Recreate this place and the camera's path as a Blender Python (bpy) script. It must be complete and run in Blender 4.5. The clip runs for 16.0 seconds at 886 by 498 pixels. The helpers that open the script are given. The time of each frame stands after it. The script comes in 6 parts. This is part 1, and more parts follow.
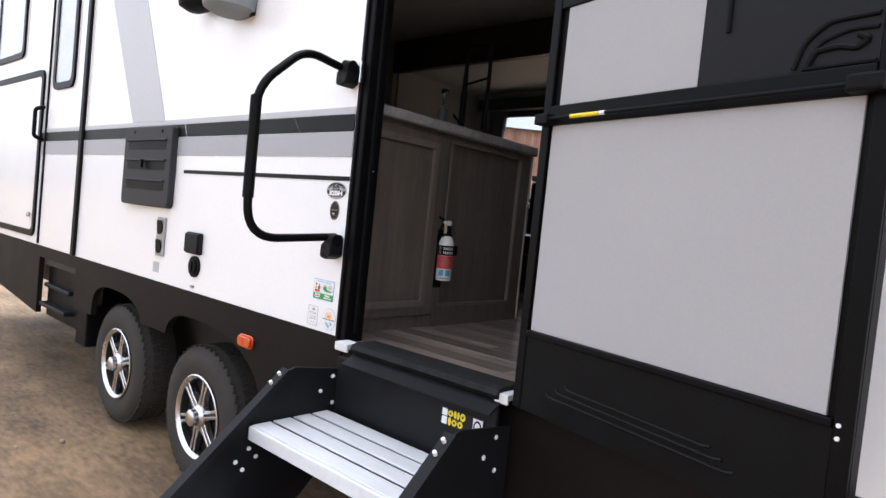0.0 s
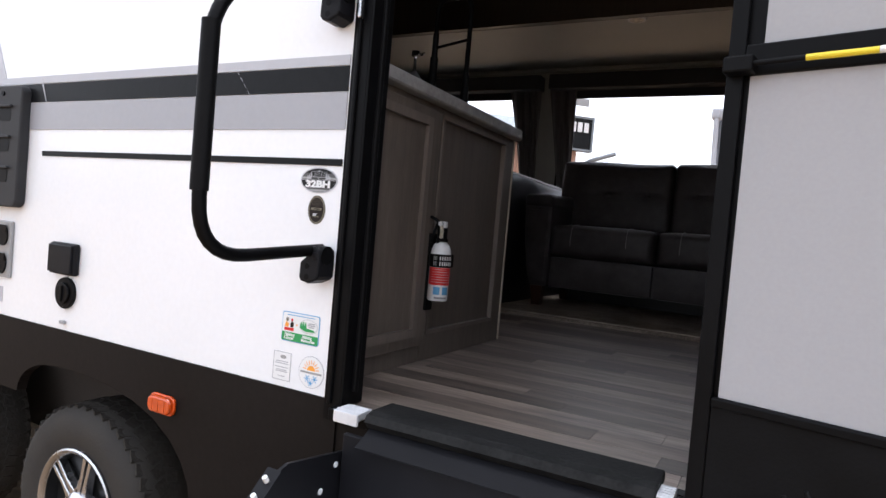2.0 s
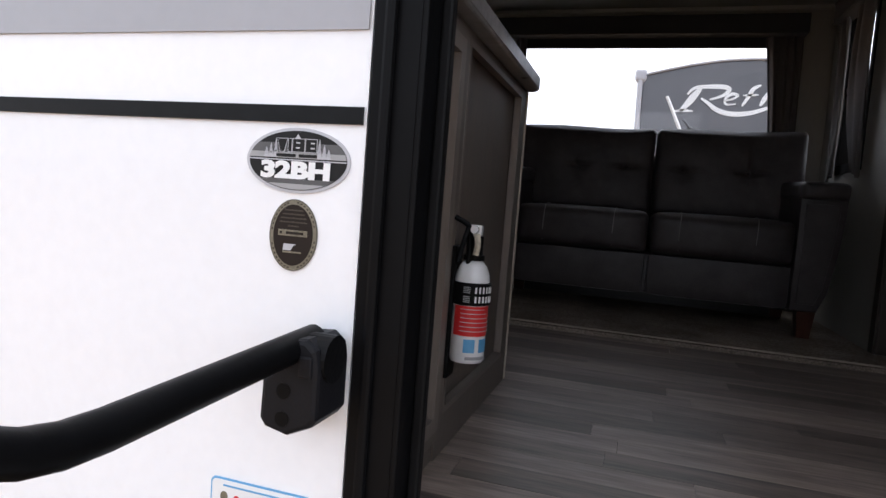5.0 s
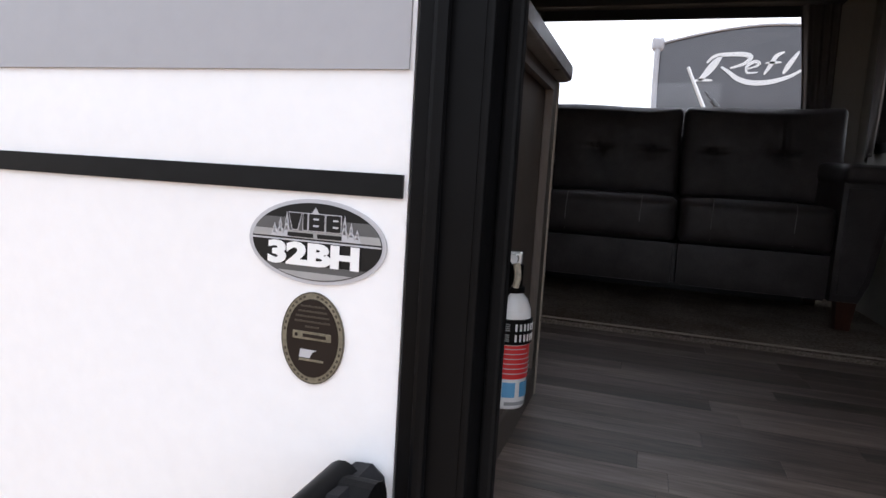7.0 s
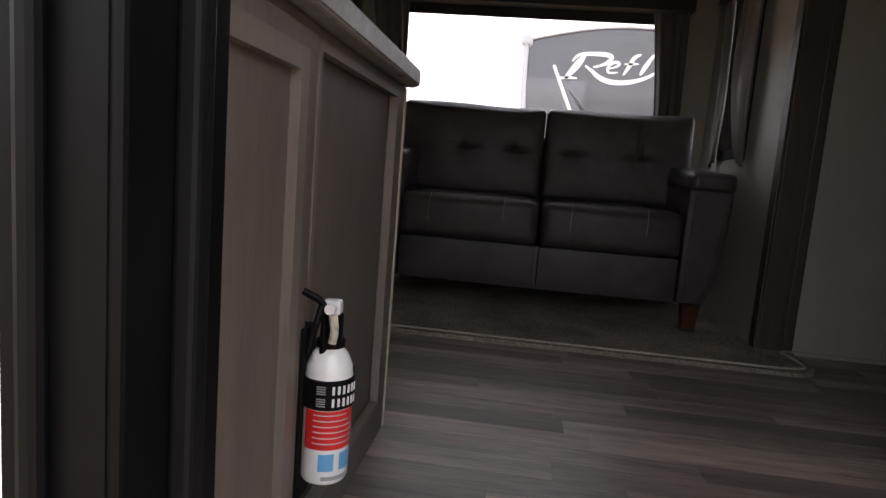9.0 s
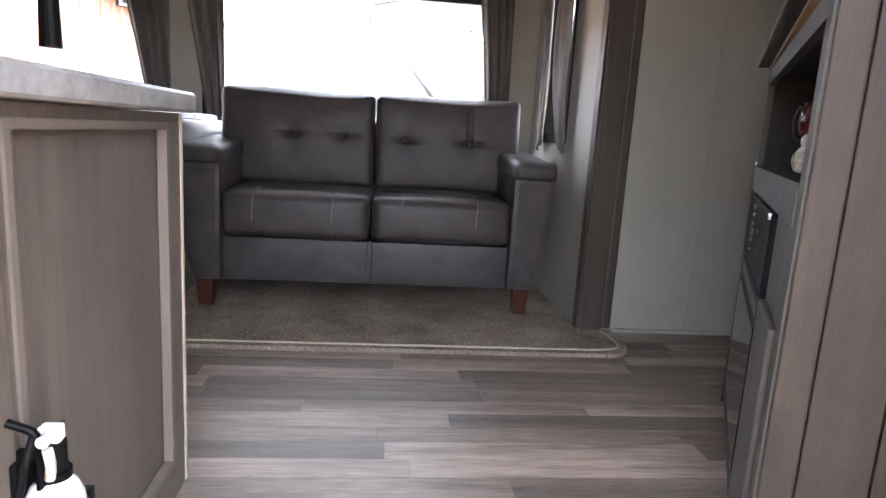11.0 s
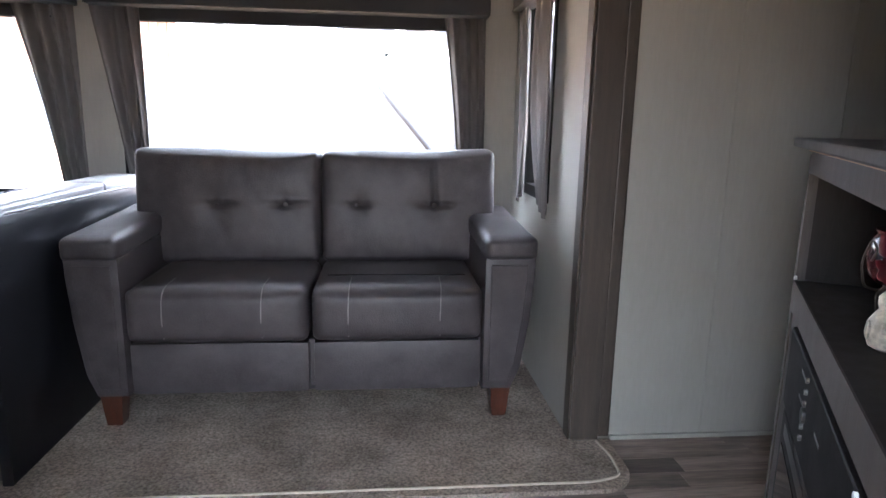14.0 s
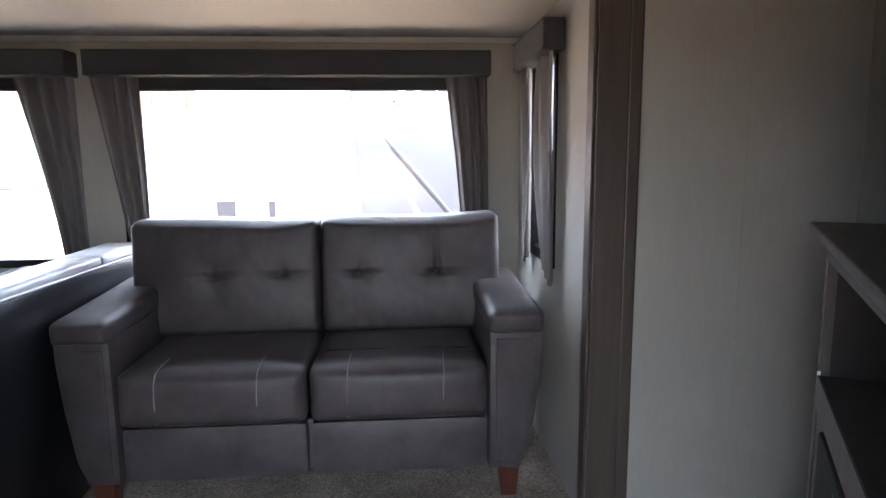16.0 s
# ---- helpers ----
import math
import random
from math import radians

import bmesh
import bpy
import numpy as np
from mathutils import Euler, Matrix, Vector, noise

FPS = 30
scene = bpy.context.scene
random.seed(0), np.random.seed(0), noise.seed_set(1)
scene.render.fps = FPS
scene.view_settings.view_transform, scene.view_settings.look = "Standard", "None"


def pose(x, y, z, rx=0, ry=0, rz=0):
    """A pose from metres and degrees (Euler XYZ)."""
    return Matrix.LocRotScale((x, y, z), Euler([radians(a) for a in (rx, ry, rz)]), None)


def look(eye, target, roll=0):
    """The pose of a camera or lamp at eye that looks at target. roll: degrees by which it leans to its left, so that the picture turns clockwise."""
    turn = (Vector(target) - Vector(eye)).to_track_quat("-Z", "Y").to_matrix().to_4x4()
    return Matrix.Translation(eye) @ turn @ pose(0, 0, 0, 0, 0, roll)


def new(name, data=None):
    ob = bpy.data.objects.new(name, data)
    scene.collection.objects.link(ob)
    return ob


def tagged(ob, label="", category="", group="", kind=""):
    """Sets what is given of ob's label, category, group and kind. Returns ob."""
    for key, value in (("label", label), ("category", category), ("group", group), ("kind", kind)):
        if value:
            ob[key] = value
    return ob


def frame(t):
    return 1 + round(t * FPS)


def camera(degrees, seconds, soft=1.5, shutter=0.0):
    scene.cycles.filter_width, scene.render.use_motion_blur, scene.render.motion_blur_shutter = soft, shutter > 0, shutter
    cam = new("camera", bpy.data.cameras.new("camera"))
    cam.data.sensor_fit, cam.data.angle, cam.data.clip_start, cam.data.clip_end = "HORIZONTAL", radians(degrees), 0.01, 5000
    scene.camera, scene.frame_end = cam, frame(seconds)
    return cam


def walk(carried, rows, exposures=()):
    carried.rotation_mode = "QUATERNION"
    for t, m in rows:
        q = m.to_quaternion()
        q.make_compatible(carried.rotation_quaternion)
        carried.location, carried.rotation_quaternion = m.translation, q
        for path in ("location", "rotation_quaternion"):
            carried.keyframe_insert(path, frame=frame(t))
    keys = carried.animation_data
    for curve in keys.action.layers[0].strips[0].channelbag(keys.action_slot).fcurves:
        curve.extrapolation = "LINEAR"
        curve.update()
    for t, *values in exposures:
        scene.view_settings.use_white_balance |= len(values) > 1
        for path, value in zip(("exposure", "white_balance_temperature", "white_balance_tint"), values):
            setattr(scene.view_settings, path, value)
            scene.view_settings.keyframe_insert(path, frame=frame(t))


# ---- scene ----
cam = camera(71.0, 16.0)
PATH = [
    (0, (-1.295, 1.996, 1.365), (-2.608, 3.502, 1.283), 5.8),
    (0.5, (-1.514, 2.061, 1.376), (-2.808, 3.584, 1.32), 5.5),
    (1, (-1.739, 2.099, 1.369), (-2.829, 3.775, 1.325), 4.3),
    (1.5, (-1.936, 2.154, 1.349), (-2.917, 3.894, 1.266), 5.6),
    (2, (-2.12, 2.253, 1.347), (-3.062, 4.016, 1.289), 5.0),
    (2.5, (-2.302, 2.379, 1.359), (-3.223, 4.152, 1.289), 6.6),
    (3, (-2.463, 2.514, 1.35), (-3.148, 4.391, 1.265), 4.1),
    (3.5, (-2.584, 2.61, 1.359), (-3.128, 4.529, 1.205), 4.5),
    (4, (-2.652, 2.689, 1.373), (-3.151, 4.622, 1.259), 3.7),
    (4.5, (-2.733, 2.807, 1.383), (-3.269, 4.73, 1.266), 3.9),
    (5, (-2.814, 2.929, 1.415), (-3.408, 4.833, 1.27), 4.4),
    (5.2, (-2.856, 2.97, 1.399), (-3.414, 4.89, 1.338), 2.6),
    (6.4, (-2.886, 3.034, 1.492), (-3.490, 4.930, 1.262), 3.3),
    (7.5, (-2.921, 3.107, 1.505), (-3.535, 4.995, 1.262), 3.4),
    (8, (-2.915, 3.153, 1.512), (-3.443, 5.067, 1.273), 4.0),
    (8.5, (-2.892, 3.202, 1.55), (-3.286, 5.148, 1.308), 4.4),
    (9, (-2.862, 3.252, 1.58), (-3.096, 5.221, 1.319), 4.6),
    (9.5, (-2.833, 3.292, 1.637), (-2.900, 5.269, 1.337), 4.3),
    (10, (-2.792, 3.333, 1.655), (-2.678, 5.307, 1.353), 4.9),
    (10.2, (-2.774, 3.348, 1.657), (-2.613, 5.315, 1.33), 4.6),
    (10.9, (-2.735, 3.352, 1.742), (-2.530, 5.31, 1.375), 3.6),
    (11.6, (-2.640, 3.470, 1.850), (-2.420, 5.43, 1.505), 2.0),
    (12.3, (-2.542, 3.633, 1.932), (-2.308, 5.594, 1.617), 0.5),
    (12.5, (-2.544, 3.642, 1.939), (-2.329, 5.6, 1.595), 0.9),
    (13, (-2.523, 3.731, 1.942), (-2.321, 5.687, 1.581), 0.5),
    (13.5, (-2.515, 3.868, 1.982), (-2.306, 5.824, 1.624), 0.8),
    (14, (-2.494, 3.938, 2.071), (-2.302, 5.888, 1.67), 1.1),
    (14.5, (-2.473, 3.957, 2.155), (-2.225, 5.901, 1.757), 0.5),
    (15, (-2.456, 3.978, 2.17), (-2.216, 5.929, 1.803), -0.1),
    (15.5, (-2.438, 4.017, 2.18), (-2.224, 5.979, 1.85), 0.2),
    (16, (-2.429, 4.045, 2.205), (-2.288, 6.017, 1.904), -0.5),
]
# seconds and stops: the clip's camera opens up as it enters the dark room
EXPOSURES = [(0, 1.88, 5950, 12), (7.5, 1.88, 5950, 12), (8.3, 1.88, 6050, 12), (9.0, 2.7, 6400, 14), (9.5, 4.25, 6550, 15), (10.2, 4.8, 6250, 13), (12.3, 5.5, 5580, 12), (14.0, 5.4, 5530, 11), (15.5, 5.25, 5500, 11), (16.0, 5.05, 5480, 11)]
walk(cam, [(t, look(eye, target, roll)) for t, eye, target, roll in PATH], EXPOSURES)

# ---- world: overcast day ----
world = bpy.data.worlds.new("overcast_sky")
scene.world = world
world.use_nodes = True
wn, wl = world.node_tree.nodes, world.node_tree.links
sky = wn.new("ShaderNodeTexSky")
sky.sky_type, sky.sun_disc = "NISHITA", False
sky.sun_elevation, sky.sun_rotation = radians(75), radians(0)
sky.dust_density, sky.air_density = 4.0, 1.0
grey = wn.new("ShaderNodeHueSaturation")
grey.inputs["Saturation"].default_value = 0.12
wl.new(sky.outputs[0], grey.inputs["Color"])
wl.new(grey.outputs[0], wn["Background"].inputs["Color"])
wn["Background"].inputs["Strength"].default_value = 0.15
sun = new("sun", bpy.data.lights.new("sun", "SUN"))
sun.data.energy, sun.data.angle, sun.data.color = 0.6, radians(40), (1.0, 0.97, 0.92)
sun.matrix_world = look((0, 2.6, 9.7), (0, 0, 0))

# ---- materials ----


def material(name, base, rough=0.5, metal=0.0, vary=0.1, scale=6.0, grain=(1, 1, 1), fine=60.0, bump=0.05, coat=0.0, dirt=None, per_object=0.0, spec=0.5, patch=None):
    """A surface with two scales of variation: broad stains and a fine grain that also makes the relief."""
    m = bpy.data.materials.new(name)
    m.use_nodes = True
    n, l = m.node_tree.nodes, m.node_tree.links
    b = n["Principled BSDF"]
    b.inputs["Roughness"].default_value, b.inputs["Metallic"].default_value = rough, metal
    b.inputs["Coat Weight"].default_value = coat
    b.inputs["Specular IOR Level"].default_value = spec
    tc, mp = n.new("ShaderNodeTexCoord"), n.new("ShaderNodeMapping")
    mp.inputs["Scale"].default_value = grain
    l.new(tc.outputs["Object"], mp.inputs["Vector"])
    big, small = n.new("ShaderNodeTexNoise"), n.new("ShaderNodeTexNoise")
    big.inputs["Scale"].default_value, big.inputs["Detail"].default_value = scale, 6
    small.inputs["Scale"].default_value, small.inputs["Detail"].default_value = fine, 4
    ramp = n.new("ShaderNodeValToRGB")
    dark = [c * (1 - 2.2 * vary) for c in base] if dirt is None else dirt
    light = [min(1, c * (1 + 1.2 * vary)) for c in base]
    ramp.color_ramp.elements[0].position, ramp.color_ramp.elements[1].position = 0.3, 0.72
    ramp.color_ramp.elements[0].color, ramp.color_ramp.elements[1].color = (*dark, 1), (*light, 1)
    for t in (big, small):
        l.new(mp.outputs[0], t.inputs["Vector"])
    mix = n.new("ShaderNodeMix")
    mix.inputs["Factor"].default_value = 0.4
    l.new(big.outputs["Fac"], mix.inputs[2])
    l.new(small.outputs["Fac"], mix.inputs[3])
    l.new(mix.outputs[0], ramp.inputs["Fac"])
    colour = ramp.outputs["Color"]
    if per_object:
        info, hsv, rng = n.new("ShaderNodeObjectInfo"), n.new("ShaderNodeHueSaturation"), n.new("ShaderNodeMapRange")
        rng.inputs["To Min"].default_value, rng.inputs["To Max"].default_value = 1 - per_object, 1 + per_object
        l.new(info.outputs["Random"], rng.inputs["Value"])
        l.new(rng.outputs[0], hsv.inputs["Value"])
        l.new(colour, hsv.inputs["Color"])
        colour = hsv.outputs[0]
        off = n.new("ShaderNodeVectorMath")
        off.operation = "MULTIPLY_ADD"
        off.inputs[1].default_value = (13.0, 7.0, 3.0)
        l.new(info.outputs["Random"], off.inputs[0])
        l.new(tc.outputs["Object"], off.inputs[2])
        l.new(off.outputs[0], mp.inputs["Vector"])
    if patch:
        blot, tone, hue = n.new("ShaderNodeTexNoise"), n.new("ShaderNodeMapRange"), n.new("ShaderNodeHueSaturation")
        blot.inputs["Scale"].default_value, blot.inputs["Detail"].default_value = patch[0], 3
        tone.inputs["From Min"].default_value, tone.inputs["From Max"].default_value = 0.3, 0.7
        tone.inputs["To Min"].default_value, tone.inputs["To Max"].default_value = 1 - patch[1], 1 + patch[1]
        l.new(tc.outputs["Object"], blot.inputs["Vector"])
        l.new(blot.outputs["Fac"], tone.inputs["Value"])
        l.new(tone.outputs[0], hue.inputs["Value"])
        l.new(colour, hue.inputs["Color"])
        colour = hue.outputs[0]
    l.new(colour, b.inputs["Base Color"])
    if bump:
        bp = n.new("ShaderNodeBump")
        bp.inputs["Strength"].default_value, bp.inputs["Distance"].default_value = bump, 0.02
        l.new(small.outputs["Fac"], bp.inputs["Height"])
        l.new(bp.outputs[0], b.inputs["Normal"])
    rr = n.new("ShaderNodeMapRange")
    rr.inputs["To Min"].default_value, rr.inputs["To Max"].default_value = max(0.03, rough * 0.8), min(1, rough * 1.2)
    l.new(big.outputs["Fac"], rr.inputs["Value"])
    l.new(rr.outputs[0], b.inputs["Roughness"])
    return m


def clear_glass(name, tint=(1, 1, 1), gloss=0.05):
    """Thin tinted glazing: lets light straight through, dyed, with a faint mirror on top."""
    m = bpy.data.materials.new(name)
    m.use_nodes = True
    n, l = m.node_tree.nodes, m.node_tree.links
    n.remove(n["Principled BSDF"])
    see, shine, mix = n.new("ShaderNodeBsdfTransparent"), n.new("ShaderNodeBsdfGlossy"), n.new("ShaderNodeMixShader")
    see.inputs["Color"].default_value = (*tint, 1)
    shine.inputs["Roughness"].default_value = 0.02
    mix.inputs["Fac"].default_value = gloss
    l.new(see.outputs[0], mix.inputs[1])
    l.new(shine.outputs[0], mix.inputs[2])
    l.new(mix.outputs[0], n["Material Output"].inputs["Surface"])
    return m


M = dict(
    gelcoat=material("white_gelcoat", (0.87, 0.87, 0.885), 0.25, vary=0.02, scale=1.5, bump=0.01, coat=0.3),
    skirt=material("brown_black_skirt", (0.012, 0.0095, 0.0085), 0.55, vary=0.15, scale=3, bump=0.03, spec=0.1),
    black_frame=material("black_aluminium", (0.004, 0.004, 0.0045), 0.42, vary=0.15, scale=8, bump=0.02, spec=0.09),
    black_plastic=material("black_plastic", (0.006, 0.006, 0.0065), 0.5, vary=0.2, scale=12, fine=200, bump=0.05, spec=0.09),
    step_paint=material("charcoal_powder_coat", (0.0095, 0.0095, 0.0115), 0.5, vary=0.12, scale=9, fine=400, bump=0.06, spec=0.15),
    decal_dark=material("dark_decal", (0.0075, 0.008, 0.009), 0.4, vary=0.25, scale=4, bump=0.0, spec=0.14),
    decal_grey=material("grey_decal", (0.36, 0.36, 0.385), 0.35, vary=0.03, scale=2, bump=0.0),
    decal_light=material("light_grey_decal", (0.47, 0.47, 0.5), 0.35, vary=0.03, scale=2, bump=0.0),
    alu=material("ribbed_aluminium", (0.72, 0.72, 0.74), 0.42, metal=0.25, vary=0.06, scale=10, grain=(1, 12, 1), bump=0.03),
    chrome=material("polished_alloy", (0.66, 0.66, 0.68), 0.26, metal=1.0, vary=0.04, scale=10, bump=0.0),
    rubber=material("tyre_rubber", (0.026, 0.024, 0.023), 0.7, vary=0.25, scale=9, fine=120, bump=0.1, dirt=(0.04, 0.035, 0.029), spec=0.3),
    tread=material("dusty_tread_rubber", (0.045, 0.040, 0.035), 0.9, vary=0.3, scale=7, fine=90, bump=0.2, spec=0.2),
    # near-black: the shade in the niche and on the wall cabinet is coloured in
    niche=material("shaded_niche_board", (0.016, 0.013, 0.011), 0.6, vary=0.2, scale=5, grain=(6, 6, 0.6), fine=45, bump=0.04, spec=0.3),
    rim_dark=material("black_rim_paint", (0.012, 0.012, 0.012), 0.35, vary=0.1, bump=0.0),
    dirt=material("packed_dirt", (0.225, 0.146, 0.080), 0.95, vary=0.34, scale=2.6, grain=(0.6, 1.5, 1), fine=22, bump=0.35, patch=(0.9, 0.36)),
    pebble=material("pebbles", (0.36, 0.29, 0.21), 0.9, vary=0.3, scale=5, fine=40, bump=0.2, per_object=0.3),
    amber=material("amber_lens", (0.62, 0.075, 0.006), 0.2, vary=0.1, scale=30, bump=0.02, coat=0.6),
    panel_white=material("pale_wall_board", (0.298, 0.286, 0.252), 0.6, vary=0.05, scale=2.5, grain=(1, 1, 0.15), fine=90, bump=0.02, patch=(1.6, 0.07)),
    ceiling=material("ceiling_vinyl", (0.396, 0.3888, 0.36), 0.6, vary=0.03, scale=3, bump=0.02),
    door_panel=material("grey_door_panel", (0.36, 0.355, 0.365), 0.6, vary=0.03, scale=2.0, fine=150, bump=0.010),
    cab_wood=material("grey_brown_cabinet_wood", (0.140, 0.114, 0.094), 0.5, vary=0.17, scale=5, grain=(7, 7, 0.5), fine=45, bump=0.05, patch=(2.2, 0.16)),
    mould_wood=material("pale_edge_moulding_wood", (0.175, 0.145, 0.1225), 0.45, vary=0.12, scale=5, grain=(7, 7, 0.5), fine=45, bump=0.04),
    trim_wood=material("dark_brown_trim_wood", (0.051, 0.0396, 0.03), 0.5, vary=0.2, scale=5, grain=(9, 9, 0.5), fine=50, bump=0.05),
    plank_wood=material("weathered_plank_panel", (0.036, 0.0265, 0.021), 0.6, vary=0.2, scale=4, grain=(6, 6, 0.6), fine=45, bump=0.07, per_object=0.18, spec=0.3, patch=(7.0, 0.25)),
    floor_plank=material("grey_brown_vinyl_plank", (0.262, 0.206, 0.172), 0.4, vary=0.32, scale=2.2, grain=(0.8, 9, 1), fine=14, bump=0.02, per_object=0.55, spec=0.36, patch=(3.0, 0.15)),
    subfloor=material("dark_joint", (0.05, 0.042, 0.036), 0.8, bump=0.0),
    carpet=material("speckled_taupe_carpet", (0.40, 0.335, 0.275), 1.0, vary=0.36, scale=95, fine=330, bump=0.7, spec=0.1, patch=(5.0, 0.28)),
    piping=material("cream_edging", (0.434, 0.371, 0.294), 0.8, vary=0.08, scale=40, bump=0.2),
    counter=material("marbled_laminate", (0.364, 0.357, 0.35), 0.3, vary=0.2, scale=14, fine=60, bump=0.0),
    sofa=material("charcoal_faux_leather", (0.053, 0.0455, 0.046), 0.46, vary=0.16, scale=16, fine=170, bump=0.10, spec=0.32, patch=(6.0, 0.22)),
    thread=material("pale_stitching", (0.22, 0.205, 0.195), 0.7, bump=0.0),
    leg_wood=material("red_brown_leg_wood", (0.0638, 0.0203, 0.0105), 0.35, vary=0.15, scale=9, grain=(6, 6, 1), bump=0.02),
    bench=material("black_vinyl_bench", (0.0084, 0.009, 0.012), 0.3, vary=0.15, scale=6, fine=160, bump=0.04),
    cushion=material("light_grey_vinyl", (0.33, 0.325, 0.33), 0.4, vary=0.06, scale=5, fine=200, bump=0.05),
    curtain=material("taupe_curtain_cloth", (0.1178, 0.1085, 0.1054), 0.9, vary=0.1, scale=6, grain=(5, 5, 0.6), fine=120, bump=0.1),
    valance=material("charcoal_valance_cloth", (0.0315, 0.0315, 0.035), 0.85, vary=0.12, scale=12, fine=240, bump=0.1),
    glass=clear_glass("tinted_window_glass", (0.96, 0.96, 0.965), 0.02),
    tinted=material("dark_oven_glass", (0.012, 0.012, 0.014), 0.08, vary=0.05, bump=0.0, coat=0.5),
    # opaque pane: the sky's reflection is put into the pale blue colour
    sky_pane=material("window_painted_reflection", (0.55, 0.58, 0.64), 0.12, vary=0.08, scale=2, bump=0.0),
    ext_white=material("white_enamel", (0.82, 0.81, 0.80), 0.25, vary=0.02, bump=0.0, coat=0.4),
    label_red=material("red_label", (0.62, 0.02, 0.02), 0.4, vary=0.05, bump=0.0),
    label_blue=material("blue_label", (0.12, 0.36, 0.62), 0.4, vary=0.05, bump=0.0),
    label_green=material("green_label", (0.03, 0.32, 0.09), 0.4, vary=0.05, bump=0.0),
    label_yellow=material("yellow_label", (0.80, 0.62, 0.02), 0.4, vary=0.05, bump=0.0),
    label_orange=material("orange_label", (0.85, 0.36, 0.04), 0.4, vary=0.05, bump=0.0),
    label_white=material("white_label", (0.80, 0.80, 0.80), 0.4, vary=0.02, bump=0.0),
    label_grey=material("grey_label", (0.33, 0.33, 0.33), 0.3, vary=0.08, bump=0.0),
    label_black=material("black_label", (0.012, 0.012, 0.012), 0.4, vary=0.05, bump=0.0, spec=0.2),
    label_brown=material("brown_label", (0.020, 0.0145, 0.012), 0.4, vary=0.08, bump=0.0, spec=0.15),
    label_gold=material("pale_gold_label", (0.19, 0.17, 0.12), 0.4, vary=0.2, scale=300, bump=0.0),
    vent_grey=material("weathered_black_plastic", (0.034, 0.034, 0.036), 0.55, vary=0.15, scale=9, fine=200, bump=0.05, spec=0.2),
    label_steel=material("dark_steel_label", (0.10, 0.10, 0.102), 0.35, vary=0.1, bump=0.0, spec=0.3),
    label_faded=material("faded_brown_print", (0.060, 0.050, 0.038), 0.4, vary=0.1, bump=0.0, spec=0.2),
    ceramic=material("cream_ceramic", (0.60, 0.54, 0.43), 0.4, vary=0.2, scale=60, fine=160, bump=0.2, patch=(30.0, 0.2)),
    red_glass=material("dark_red_glaze", (0.11, 0.010, 0.015), 0.2, vary=0.35, scale=20, bump=0.05, coat=0.4),
    tan_edge=material("tan_wood_edge", (0.36, 0.22, 0.11), 0.5, vary=0.12, scale=8, grain=(4, 4, 1), bump=0.03),
    grey_top=material("dark_stone_top", (0.033, 0.0306, 0.0282), 0.4, vary=0.15, scale=12, bump=0.02),
    rv_grey=material("dark_grey_rv_paint", (0.100, 0.100, 0.112), 0.3, vary=0.16, scale=1.2, bump=0.01, coat=0.3),
    rust=material("rust_red_siding", (0.44, 0.27, 0.20), 0.8, vary=0.3, scale=0.6, grain=(3, 3, 0.4), bump=0.1, patch=(0.4, 0.25)),
    slate=material("grey_fascia", (0.22, 0.24, 0.26), 0.7, vary=0.1, scale=0.6, bump=0.0),
    pole=material("dull_grey_pole", (0.035, 0.035, 0.04), 0.6, vary=0.1, bump=0.0),
    scuffed=material("scuffed_black_rubber", (0.012, 0.012, 0.012), 0.7, vary=0.5, scale=18, fine=120, bump=0.1, spec=0.2),
    unit_wood=material("grey_weathered_cabinet_wood", (0.046, 0.038, 0.032), 0.55, vary=0.18, scale=5, grain=(7, 7, 0.5), fine=45, bump=0.06, patch=(5.0, 0.18)),
    check=material("checked_cloth", (0.24, 0.24, 0.26), 0.9, vary=0.3, scale=30, fine=300, bump=0.2),
)

# ---- mesh helpers ----


def part(name, bm, mat, parent=None, label="", smooth=False):
    """Links a bmesh as one mesh object, under a thing or part if one is given."""
    me = bpy.data.meshes.new(name)
    bmesh.ops.recalc_face_normals(bm, faces=bm.faces)
    bm.to_mesh(me)
    bm.free()
    me.materials.append(M[mat] if isinstance(mat, str) else mat)
    if smooth:
        for p in me.polygons:
            p.use_smooth = True
        me.set_sharp_from_angle(angle=radians(40))
    ob = new(name, me)
    if parent is not None:
        ob.parent = parent
    if label:
        tagged(ob, label)
    return ob


def thing(name, at, label, category, group="", kind=""):
    """An Empty at the base of a thing; its parts are built in world places."""
    ob = new(name)
    ob.empty_display_size = 0.1
    return tagged(ob, label, category, group, kind)


def add_box(bm, x0, x1, y0, y1, z0, z1, bevel=0.0, seg=2, turn=None):
    x0, x1, y0, y1, z0, z1 = min(x0, x1), max(x0, x1), min(y0, y1), max(y0, y1), min(z0, z1), max(z0, z1)
    t = bmesh.new()
    bmesh.ops.create_cube(t, size=1)
    for v in t.verts:
        v.co = Vector(((x0 + x1) / 2 + v.co.x * (x1 - x0), (y0 + y1) / 2 + v.co.y * (y1 - y0), (z0 + z1) / 2 + v.co.z * (z1 - z0)))
    if bevel:
        bmesh.ops.bevel(t, geom=t.edges[:], offset=min(bevel, 0.45 * min(x1 - x0, y1 - y0, z1 - z0)), segments=seg, affect="EDGES", profile=0.5)
    if turn is not None:
        t.transform(turn)
    join(bm, t)
    return bm


def join(bm, other):
    me = bpy.data.meshes.new("scratch")
    other.to_mesh(me)
    other.free()
    bm.from_mesh(me)
    bpy.data.meshes.remove(me)


def box(*a, **k):
    return add_box(bmesh.new(), *a, **k)


